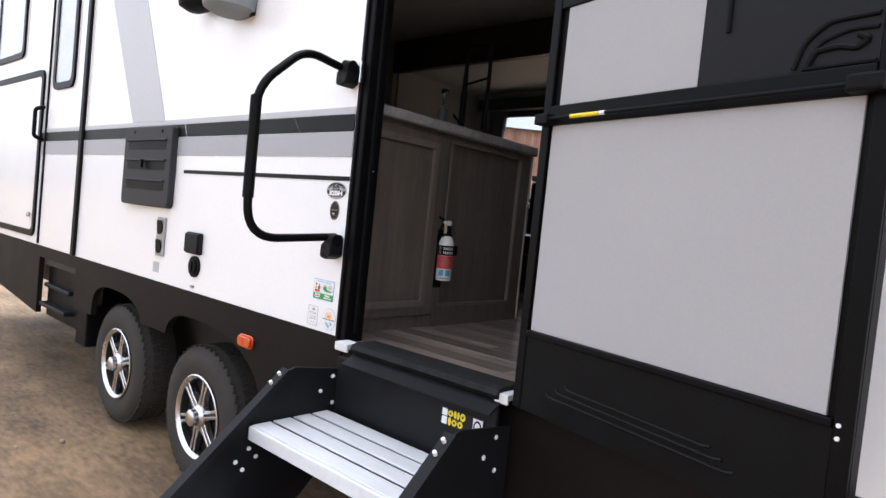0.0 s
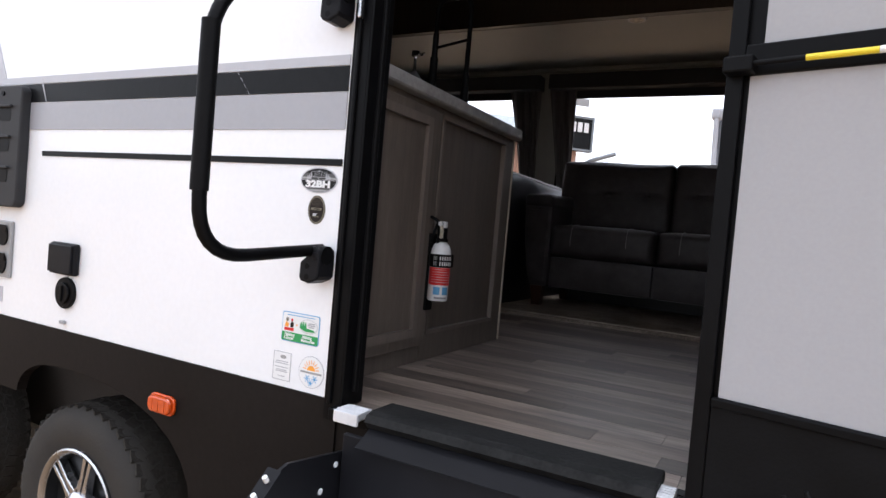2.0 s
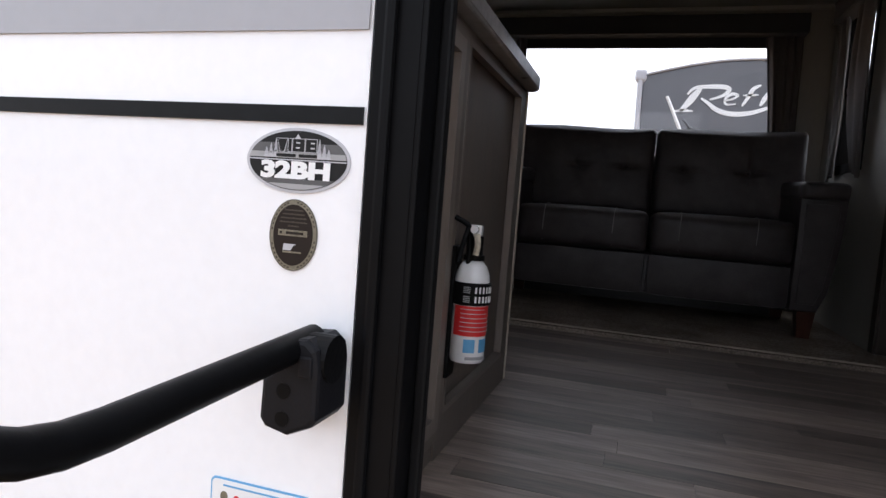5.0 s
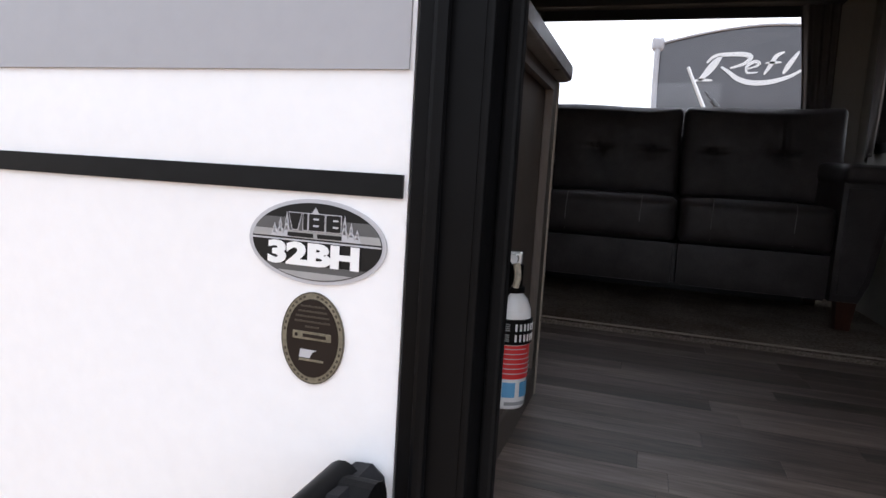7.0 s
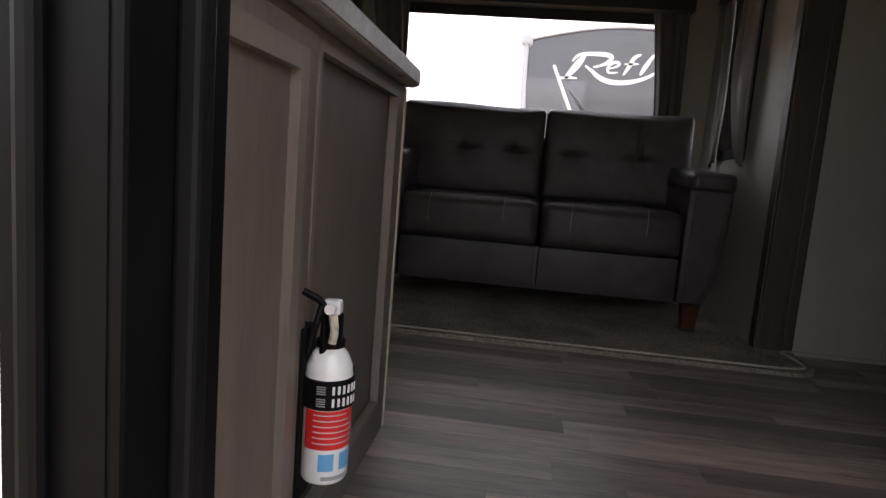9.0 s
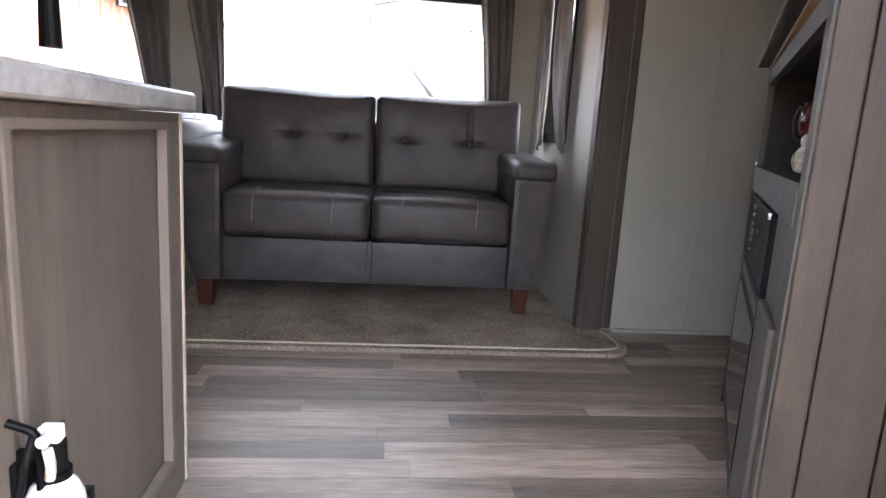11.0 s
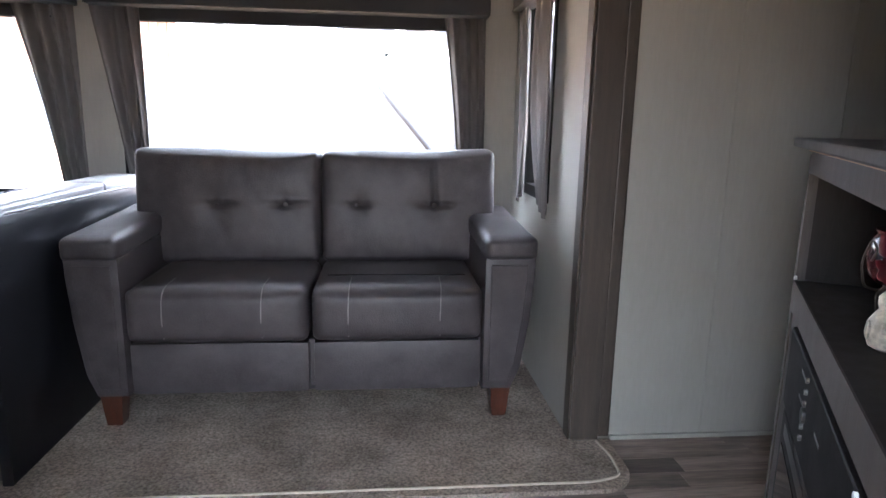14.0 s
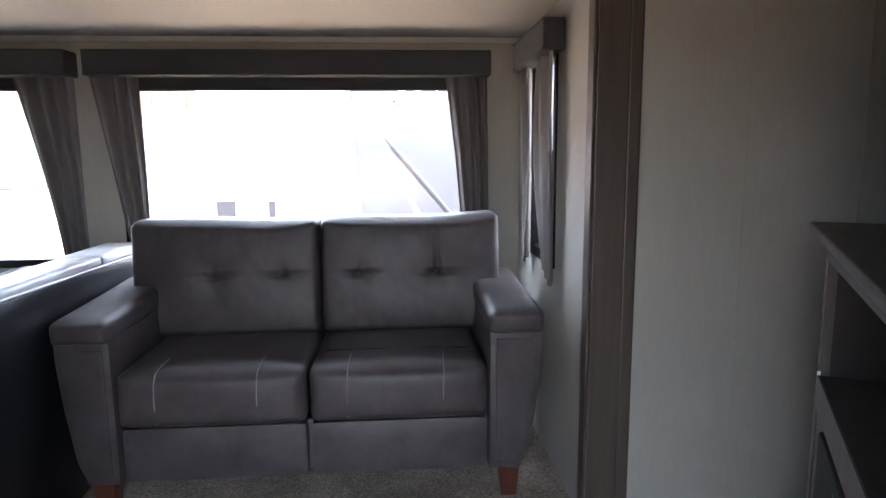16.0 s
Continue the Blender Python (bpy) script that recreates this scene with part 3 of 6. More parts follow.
def side_vent():
    v = thing("fridge_vent", (0, 0, 0), "black slatted plastic vent hatch on the white side", "vent")
    part("frame", prism(rounded(-5.025, -4.445, 1.298, 1.722, 0.03), "y", W - 0.035, W, 0.006), "vent_grey", v)
    # openings are flat black strips: their inner shade is put into the colour
    for z in (1.408, 1.515, 1.622):
        part("slot", prism(rounded(-4.965, -4.505, z - 0.024, z + 0.022, 0.012), "y", W - 0.0362, W - 0.0352), "black_frame", v)
        part("louvre", box(-4.975, -4.495, W - 0.046, W - 0.0352, z + 0.023, z + 0.032, bevel=0.003), "vent_grey", v)
    part("latch", box(-4.76, -4.73, W - 0.062, W - 0.045, 1.50, 1.545, bevel=0.004), "black_frame", v)
    for x in (-4.90, -4.56):
        part("screw", cyl((x, W - 0.034, 1.695), (x, W - 0.039, 1.695), 0.008, n=10), "black_frame", v)


side_vent()

ol = thing("outlet_pair", (0, 0, 0), "grey double cable outlet plate", "outlet")
part("plate", box(-4.59, -4.50, W - 0.012, W, 1.045, 1.248, bevel=0.006), "label_grey", ol)
for z in (1.095, 1.195):
    part("socket", prism(ellipse(-4.545, z, 0.03, 0.036, 20), "y", W - 0.018, W - 0.0122), "black_plastic", ol)
    part("cover", box(-4.572, -4.518, W - 0.021, W - 0.0185, z + 0.012, z + 0.038, bevel=0.001), "black_plastic", ol)
ob_ = thing("power_inlet", (0, 0, 0), "dark grey square hinged inlet box", "outlet")
part("box", box(-4.245, -4.105, W - 0.022, W, 1.095, 1.200, bevel=0.008), "step_paint", ob_)
part("lid", box(-4.238, -4.112, W - 0.030, W - 0.0225, 1.102, 1.193, bevel=0.003), "step_paint", ob_)
ci = thing("round_inlet", (0, 0, 0), "round black inlet cap", "outlet")
part("flange", prism(ellipse(-4.165, 1.035, 0.052, 0.052, 28), "y", W - 0.012, W, 0.003), "black_plastic", ci)
part("cap", prism(ellipse(-4.165, 1.035, 0.036, 0.036, 24), "y", W - 0.020, W - 0.0122, 0.004), "black_frame", ci)
part("tab", box(-4.172, -4.158, W - 0.025, W - 0.0202, 1.01, 1.06, bevel=0.002), "black_frame", ci)
tagged(part("drain_spout", box(-4.183, -4.158, W - 0.012, W, 0.931, 0.943, bevel=0.003), "label_grey"), "small grey drain spout on the wall", "spout")
ml = thing("marker_lamp", (0, 0, 0), "amber side marker lamp on the skirt", "marker lamp")
part("base", prism(rounded(-3.704, -3.596, 0.744, 0.802, 0.022), "y", W - 0.013, W - 0.0042, 0.003), "amber", ml)
part("lens", prism(rounded(-3.698, -3.602, 0.749, 0.797, 0.019), "y", W - 0.026, W - 0.0132, 0.006), "amber", ml)
for dx in (-0.026, 0.0, 0.026):
    part("lens_rib", box(-3.652 + dx, -3.648 + dx, W - 0.0272, W - 0.0258, 0.757, 0.789), "amber", ml)
pl = thing("porch_speaker", (0, 0, 0), "grey rounded outdoor speaker on the white side", "speaker")
part("body", lathe([(0.075, 0.0), (0.112, 0.02), (0.120, 0.08), (0.116, 0.20)], (-3.90, W - 0.08, 2.185), 28), "slate", pl, smooth=True)
part("bracket", box(-3.975, -3.815, W - 0.02, W, 2.19, 2.35, bevel=0.005), "black_plastic", pl)
ps = thing("porch_lamp", (0, 0, 0), "black porch lamp on the white side", "lamp")
part("housing", lathe([(0.03, 0), (0.07, 0.02), (0.08, 0.08), (0.06, 0.14)], (-4.23, W - 0.08, 2.243), 20), "black_plastic", ps, smooth=True)
part("mount", box(-4.27, -4.19, W - 0.03, W, 2.283, 2.40, bevel=0.005), "black_plastic", ps)


def hatch(name, x0, x1, z0, z1, label, glass):
    h = thing(name, (0, 0, 0), label, "window" if glass else "hatch")
    o, i = rounded(x0, x1, z0, z1, 0.07), rounded(x0 + 0.045, x1 - 0.045, z0 + 0.045, z1 - 0.045, 0.045)
    part("frame", ring(o, i, "y", W - 0.016, W - 0.0005), "black_frame", h)
    part("pane" if glass else "panel", prism([(p[0], p[1]) for p in rounded(x0 + 0.044, x1 - 0.044, z0 + 0.044, z1 - 0.044, 0.045)], "y", W - 0.008, W - 0.0006), "sky_pane" if glass else "gelcoat", h)
    return h


hatch("side_window", -6.42, -6.00, 2.03, 2.95, "narrow rounded window with a black frame", True)
hatch("side_window", -7.95, -7.17, 2.34, 3.0, "rounded window with a black frame", True)
h2 = hatch("rear_door", -8.1, -6.62, 0.96, 2.20, "white rear hatch in a rounded black frame", False)
part("pull", tube([(-6.60, W, 1.92), (-6.60, W - 0.06, 1.90), (-6.60, W - 0.06, 1.70), (-6.60, W, 1.68)], 0.014), "black_plastic", h2)
part("latch", box(-6.76, -6.70, W - 0.03, W - 0.0165, 1.10, 1.14, bevel=0.004), "chrome", h2)
structure("door_seam", box(-6.535, -6.515, W - 0.012, W - 0.0002, 0.92, 3.15, bevel=0.003), "black_frame", "thin dark upright seam", "trim")


def grab_handle():
    g = thing("grab_handle", (0, 0, 0), "black folding grab handle swung out beside the door", "grab handle")
    y0 = 3.105
    part("bar", tube([(-3.110, 3.452, 1.884), (-3.122, 3.27, 1.912), (-3.132, y0, 1.752), (-3.128, y0, 1.249), (-3.104, 3.462, 1.275)], 0.0145, 14, 8), "black_frame", g, smooth=True)
    part("grip", tube([(-3.132, y0, 1.72), (-3.131, y0, 1.385)], 0.0185, 18), "black_plastic", g, "foam grip sleeve", smooth=True)
    for z in (1.875, 1.245):
        shape = [(0.0, -0.003), (-0.001, -0.040), (0.005, -0.048), (0.028, -0.053), (0.052, -0.042), (0.058, -0.034), (0.058, 0.014), (0.055, 0.030), (0.044, 0.039), (0.031, 0.038), (0.022, 0.030), (0.019, 0.014), (0.004, 0.001)]
        m = part("mount", prism([(-3.132 + dx, z + dz) for dx, dz in shape], "y", W - 0.062, W - 0.0002, 0.005), "step_paint", g)
        part("fork_notch", box(-3.0935, -3.0800, W - 0.0645, W - 0.0605, z + 0.004, z + 0.024, bevel=0.003), "step_paint", m)
        part("pivot", cyl((-3.112, W - 0.035, z + 0.018), (-3.071, W - 0.035, z + 0.018), 0.0225, n=22), "black_plastic", m)
        part("pin", cyl((-3.112, W - 0.05, z + 0.022), (-3.112, W - 0.05, z + 0.036), 0.005, n=12), "chrome", m)
        # holes are flat discs with the shade inside put into their black colour
        for dz in (-0.011, -0.037):
            part("socket", cyl((-3.108, W - 0.0625, z + dz), (-3.108, W - 0.0605, z + dz), 0.0075, n=14), "black_frame", m)
    part("latch_eye", box(-3.046, -3.036, W - 0.030, W - 0.0145, 1.835, 1.915, bevel=0.003), "chrome", g, "bright steel latch loop")


grab_handle()


def sticker(name, label, category="sticker"):
    return thing(name, (0, 0, 0), label, category)


def model_badge():
    s = sticker("model_badge", "oval black and silver badge reading 32BH", "badge")
    cx, cz = -3.144, 1.4465
    part("rim", prism(ellipse(cx, cz, 0.0585, 0.0325), "y", W - 0.0016, W - 0.0002), "decal_light", s)
    part("field", prism(ellipse(cx, cz, 0.0550, 0.0295, 80), "y", W - 0.0020, W - 0.0017), "label_black", s)
    part("mist_band", prism([p for p in ellipse(cx, cz, 0.0548, 0.0293, 160) if cz + 0.0012 <= p[1] <= cz + 0.0175], "y", W - 0.0023, W - 0.00205), "label_steel", s)
    part("pale_mist", prism([p for p in ellipse(cx, cz, 0.0546, 0.0291, 160) if cz + 0.0012 <= p[1] <= cz + 0.0080], "y", W - 0.0025, W - 0.00235), "label_grey", s)
    part("low_shine", prism([p for p in ellipse(cx, cz, 0.0546, 0.0291, 160) if p[1] <= cz - 0.0175], "y", W - 0.0023, W - 0.00205), "label_steel", s)
    part("low_gleam", prism([p for p in ellipse(cx, cz, 0.0540, 0.0287, 160) if p[1] <= cz - 0.0228], "y", W - 0.0025, W - 0.00235), "label_grey", s)
    part("divider", box(cx - 0.0545, cx + 0.0545, W - 0.0026, W - 0.0021, cz - 0.0002, cz + 0.0010), "decal_light", s)
    up = Matrix.Rotation(radians(90), 4, "X")
    lettering("32BH", 0.0222, Matrix.Translation((cx - 0.001, W - 0.0034, cz - 0.0105)) @ up @ Matrix.Diagonal((1.55, 1, 1, 1)), "label_white", s, depth=0.0003, bold=0.055)
    for sgn in (-1, 1):
        for k, (off, h) in enumerate(((0.0245, 0.0195), (0.0300, 0.0145), (0.0350, 0.0100))):
            x = cx + sgn * off
            for j in range(3):
                f = 1 - 0.28 * j
                z = cz + 0.0025 + h * 0.27 * j
                part("tree_shape", prism([(x - 0.0036 * f, z), (x + 0.0036 * f, z), (x, z + h * 0.46)], "y", W - 0.0029 - 0.0001 * k, W - 0.0026), "decal_light", s)
    part("peak_shape", prism([(cx - 0.004, cz + 0.0205), (cx + 0.004, cz + 0.0205), (cx, cz + 0.0262)], "y", W - 0.0029, W - 0.0026), "decal_light", s)
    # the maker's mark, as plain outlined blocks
    for x0, x1, lean in ((-0.0225, -0.0115, 0.0035), (-0.0100, -0.0065, 0), (-0.0050, 0.0080, 0), (0.0095, 0.0215, 0)):
        for mat_, e_, y0_, y1_ in (("decal_light", 0.0006, W - 0.0032, W - 0.0030), ("label_black", 0.0, W - 0.0034, W - 0.00321)):
            part("logo_edge" if e_ else "logo_shape", prism([(cx + x0 + lean - e_, cz + 0.0088 - e_), (cx + x1 - lean + e_, cz + 0.0088 - e_), (cx + x1 + e_, cz + 0.0212 + e_), (cx + x0 - e_, cz + 0.0212 + e_)], "y", y0_, y1_), mat_, s)
    for x_, z_ in ((0.0010, 0.0125), (0.0010, 0.0175), (0.0175, 0.0125), (0.0175, 0.0175)):
        part("logo_gap", box(cx + x_ - 0.0022, cx + x_ + 0.0022, W - 0.0036, W - 0.0035, cz + z_ - 0.0007, cz + z_ + 0.0007), "decal_light", s)
    part("word_bar", box(cx - 0.0235, cx - 0.0015, W - 0.0030, W - 0.0026, cz + 0.0032, cz + 0.0064), "label_black", s)
    part("word_bar", box(cx + 0.0020, cx + 0.0225, W - 0.0030, W - 0.0026, cz + 0.0032, cz + 0.0064), "label_black", s)


def oval_seal():
    s = sticker("oval_seal", "small upright oval seal in dark brown and gold", "sticker")
    cx, cz = -3.144, 1.372
    part("rim", prism(ellipse(cx, cz, 0.0272, 0.0362), "y", W - 0.0016, W - 0.0002), "label_gold", s)
    part("edge_line", ring(ellipse(cx, cz, 0.0272, 0.0362), ellipse(cx, cz, 0.0264, 0.0354), "y", W - 0.0018, W - 0.00165), "label_faded", s)
    for k in range(40):
        a = 2 * math.pi * k / 40
        if k % 10 in (0, 1):
            continue
        t = box(-0.0012, 0.0012, W - 0.0018, W - 0.00165, -0.0008, 0.0008)
        t.transform(Matrix.Translation((cx + 0.0246 * math.cos(a), 0, cz + 0.0333 * math.sin(a))) @ Matrix.Rotation(math.pi / 2 - a, 4, "Y"))
        part("print_mark", t, "label_faded", s)
    part("field", prism(ellipse(cx, cz, 0.0224, 0.0308), "y", W - 0.0022, W - 0.0017), "label_brown", s)
    part("number_plate", box(cx - 0.0165, cx + 0.0165, W - 0.0028, W - 0.0023, cz - 0.0010, cz + 0.0052), "label_gold", s)
    part("number_bar", box(cx - 0.0075, cx + 0.0125, W - 0.0031, W - 0.0029, cz + 0.0008, cz + 0.0034), "label_brown", s)
    part("number_bar", box(cx - 0.0145, cx - 0.0120, W - 0.0031, W - 0.0029, cz + 0.0008, cz + 0.0034), "label_brown", s)
    for i, w in enumerate((0.0105, 0.0125, 0.0145, 0.0155, 0.006)):
        part("word_bar", box(cx - w, cx + w, W - 0.0026, W - 0.0023, cz + 0.0243 - 0.0040 * i, cz + 0.0257 - 0.0040 * i), "label_faded", s)
    part("logo_shape", prism([(cx - 0.0105, cz - 0.0155), (cx - 0.0015, cz - 0.0155), (cx + 0.0010, cz - 0.0110), (cx + 0.0045, cz - 0.0090), (cx - 0.0095, cz - 0.0090)], "y", W - 0.0026, W - 0.0023), "decal_light", s)
    part("logo_shape", box(cx - 0.0105, cx + 0.0105, W - 0.0026, W - 0.0023, cz - 0.0180, cz - 0.0163), "label_gold", s)


def info_stickers():
    s = sticker("camping_sticker", "white sticker with blue border and green band")
    x0, x1, z0, z1 = -3.226, -3.104, 1.030, 1.106
    part("border", prism(rounded(x0, x1, z0, z1, 0.006), "y", W - 0.0014, W - 0.0002), "label_blue", s)
    part("field", prism(rounded(x0 + 0.002, x1 - 0.002, z0 + 0.002, z1 - 0.002, 0.005), "y", W - 0.0019, W - 0.0015), "label_white", s)
    part("green_band", box(x0 + 0.002, x1 - 0.002, W - 0.0024, W - 0.0020, z0 + 0.002, z0 + 0.024), "label_green", s)
    for k_, (words, lx) in enumerate((("Fighting", 0.028), ("Cancer", 0.026), ("Making", 0.086), ("Memories", 0.089))):
        lettering(words, 0.0108, Matrix.Translation((x0 + lx, W - 0.0028, z0 + (0.0090 if k_ % 2 else 0.0180))) @ Matrix.Rotation(radians(90), 4, "X"), "label_white", s, depth=0.0002)
    part("print_bar", box(x0 + 0.016, x1 - 0.016, W - 0.0024, W - 0.0020, z1 - 0.0085, z1 - 0.0065), "label_blue", s)
    part("red_mark", prism(rounded(x0 + 0.009, x0 + 0.040, z0 + 0.0275, z0 + 0.0355, 0.002), "y", W - 0.0024, W - 0.0020), "label_red", s)
    part("figure_mark", prism([(x0 + 0.010, z0 + 0.037), (x0 + 0.022, z0 + 0.037), (x0 + 0.0225, z0 + 0.046), (x0 + 0.0145, z0 + 0.051), (x0 + 0.0115, z0 + 0.046)], "y", W - 0.0024, W - 0.0020), "label_orange", s)
    part("figure_mark", prism(ellipse(x0 + 0.0175, z0 + 0.0565, 0.0045, 0.0055, 18), "y", W - 0.0024, W - 0.0020), "label_gold", s)
    part("figure_mark", prism([(x0 + 0.028, z0 + 0.037), (x0 + 0.038, z0 + 0.037), (x0 + 0.039, z0 + 0.048), (x0 + 0.033, z0 + 0.053), (x0 + 0.028, z0 + 0.047)], "y", W - 0.0024, W - 0.0020), "label_brown", s)
    part("figure_mark", prism(ellipse(x0 + 0.033, z0 + 0.056, 0.0035, 0.0040, 16), "y", W - 0.0024, W - 0.0020), "label_red", s)
    for w_, h_ in ((0.003, 0.0009), (0.0009, 0.003)):
        part("plus_mark", box(x0 + 0.0495 - w_, x0 + 0.0495 + w_, W - 0.0024 - 0.0002 * (w_ > h_), W - 0.0020, z0 + 0.045 - h_, z0 + 0.045 + h_), "label_orange", s)
    part("oval_mark", ring(ellipse(x0 + 0.088, z0 + 0.046, 0.029, 0.018), ellipse(x0 + 0.088, z0 + 0.046, 0.0275, 0.0167), "y", W - 0.0024, W - 0.0020), "decal_light", s)
    for tx, tz, th in ((0.064, 0.040, 0.016), (0.071, 0.037, 0.021), (0.078, 0.039, 0.017)):
        part("tree_mark", prism([(x0 + tx - 0.0045, z0 + tz), (x0 + tx + 0.0045, z0 + tz), (x0 + tx + 0.002, z0 + tz + th * 0.8), (x0 + tx, z0 + tz + th), (x0 + tx - 0.002, z0 + tz + th * 0.8)], "y", W - 0.0028, W - 0.0025), "label_green", s)
    part("hill_mark", prism([(x0 + 0.060, z0 + 0.040), (x0 + 0.080, z0 + 0.032), (x0 + 0.112, z0 + 0.034), (x0 + 0.104, z0 + 0.039), (x0 + 0.086, z0 + 0.041)], "y", W - 0.0032, W - 0.0029), "label_green", s)
    for k_, w_ in enumerate((0.010, 0.012, 0.009)):
        part("word_bar", box(x0 + 0.098 - w_, x0 + 0.098 + w_, W - 0.0028, W - 0.0025, z0 + 0.053 - 0.0045 * k_, z0 + 0.0555 - 0.0045 * k_), "decal_grey", s)
    t = sticker("notice_sticker", "white paper notice with fine grey print")
    part("paper", box(-3.246, -3.187, W - 0.0014, W - 0.0002, 0.926, 1.000), "label_white", t)
    part("border", ring([(-3.246, 1.0), (-3.187, 1.0), (-3.187, 0.926), (-3.246, 0.926)], [(-3.2445, 0.9985), (-3.1885, 0.9985), (-3.1885, 0.9275), (-3.2445, 0.9275)], "y", W - 0.0018, W - 0.0015), "decal_grey", t)
    part("emblem", prism(ellipse(-3.213, 0.987, 0.010, 0.005, 16), "y", W - 0.0018, W - 0.0015), "label_grey", t)
    for z, w in ((0.974, 0.020), (0.969, 0.022), (0.959, 0.021), (0.952, 0.017), (0.948, 0.02), (0.936, 0.012)):
        part("print_bar", box(-3.2165 - w, -3.2165 + w, W - 0.0018, W - 0.0015, z, z + 0.0018), "decal_grey", t)
    u = sticker("season_sticker", "round sticker with an orange sun and blue snowflake")
    cx, cz = -3.119, 0.9635
    part("disc", prism(ellipse(cx, cz, 0.0405, 0.0405), "y", W - 0.0014, W - 0.0002), "decal_light", u)
    part("field", prism(ellipse(cx, cz, 0.039, 0.039), "y", W - 0.0019, W - 0.0015), "label_white", u)
    part("sun_half", prism([p for p in ellipse(cx, cz + 0.004, 0.013, 0.013) if p[1] >= cz + 0.0039], "y", W - 0.0024, W - 0.0020), "label_orange", u)
    for k in range(9):
        a = radians(10 + 20 * k)
        p, q = Vector((math.cos(a), math.sin(a))), Vector((-math.sin(a), math.cos(a)))
        o = Vector((cx, cz + 0.004))
        part("sun_ray", prism([tuple(o + p * 0.016 + q * 0.0014), tuple(o + p * 0.027 + q * 0.0007), tuple(o + p * 0.027 - q * 0.0007), tuple(o + p * 0.016 - q * 0.0014)], "y", W - 0.0024, W - 0.0020), "label_orange", u)
    part("word_bar", box(cx - 0.034, cx + 0.034, W - 0.0024, W - 0.0020, cz - 0.004, cz + 0.001), "label_grey", u)
    for sx, sz, r in ((-0.011, -0.017, 0.010), (0.013, -0.016, 0.009), (0.0, -0.027, 0.008)):
        for k in range(3):
            a = radians(60 * k)
            t2 = box(-r, r, W - 0.0024, W - 0.0020, -0.0011, 0.0011)
            t2.transform(Matrix.Translation((cx + sx, 0, cz + sz)) @ Matrix.Rotation(a, 4, "Y"))
            part("snow_arm", t2, "label_blue", u)


model_badge()
oval_seal()
info_stickers()
tagged(part("small_print_label", box(-4.62, -4.55, W - 0.0014, W - 0.0002, 0.955, 1.01), "decal_light"), "small pale printed label", "sticker")

# ---- entry: frame, sill, steps, open door ----
df = thing("door_1", (0, 0, 0), "black aluminium door frame of the open entry", "door frame", kind="structure")
part("flange", ring([(-3.068, 0.86), (-2.152, 0.86), (-2.152, 2.828), (-3.068, 2.828)], [(DX0 - 0.006, 0.90), (DX1 + 0.006, 0.90), (DX1 + 0.006, DZ1), (DX0 - 0.006, DZ1)], "y", W - 0.005, W - 0.0005), "black_frame", df)
part("jamb", box(DX0 - 0.030, DX0, W - 0.004, W + 0.082, 0.895, DZ1, bevel=0.003), "black_frame", df)
part("jamb", box(DX1, DX1 + 0.030, W - 0.004, W + 0.10, 0.895, DZ1, bevel=0.003), "black_frame", df)
part("stop_bead", box(DX0, DX0 + 0.012, W + 0.03, W + 0.045, 0.93, DZ1, bevel=0.003), "black_plastic", df)
part("rain_bead", box(-3.056, -3.044, W - 0.014, W - 0.0052, 0.90, DZ1, bevel=0.004), "black_frame", df)
part("head", box(DX0 - 0.030, DX1 + 0.030, W - 0.004, W + 0.10, DZ1, DZ1 + 0.03, bevel=0.003), "black_frame", df)
part("strike_chip", box(DX0 + 0.0005, DX0 + 0.0015, W + 0.0545, W + 0.0575, 1.525, 1.531), "decal_light", df, "chipped bare metal spot")
rnd_s = random.Random(4)
for i in range(34):
    z_s, y_s = 1.477 + 0.003 * i + rnd_s.uniform(-0.002, 0.002), W + 0.0425 + rnd_s.uniform(-0.003, 0.003)
    part("scuff", box(DX0 + 0.0004, DX0 + 0.0009, y_s, y_s + rnd_s.uniform(0.001, 0.0045), z_s, z_s + rnd_s.uniform(0.0006, 0.0018)), "label_steel" if i % 3 else "decal_dark", df)
part("sill", box(DX0 - 0.02, DX1 + 0.03, W - 0.03, W + 0.034, 0.870, 0.8985, bevel=0.003), "black_frame", df)
for x0, x1 in ((-2.990, -2.922), (-2.284, -2.240)):
    cap = bmesh.new()
    add_box(cap, x0, x1, W - 0.062, W - 0.005, 0.894, 0.912, bevel=0.003)
    add_box(cap, x0, x1, W - 0.068, W - 0.060, 0.884, 0.912, bevel=0.002)
    for i in range(4):
        add_box(cap, x0, x1, W - 0.055 + 0.013 * i, W - 0.047 + 0.013 * i, 0.911, 0.9132, bevel=0.0008)
    part("threshold_cap", cap, "alu", df, "ribbed bright aluminium threshold")


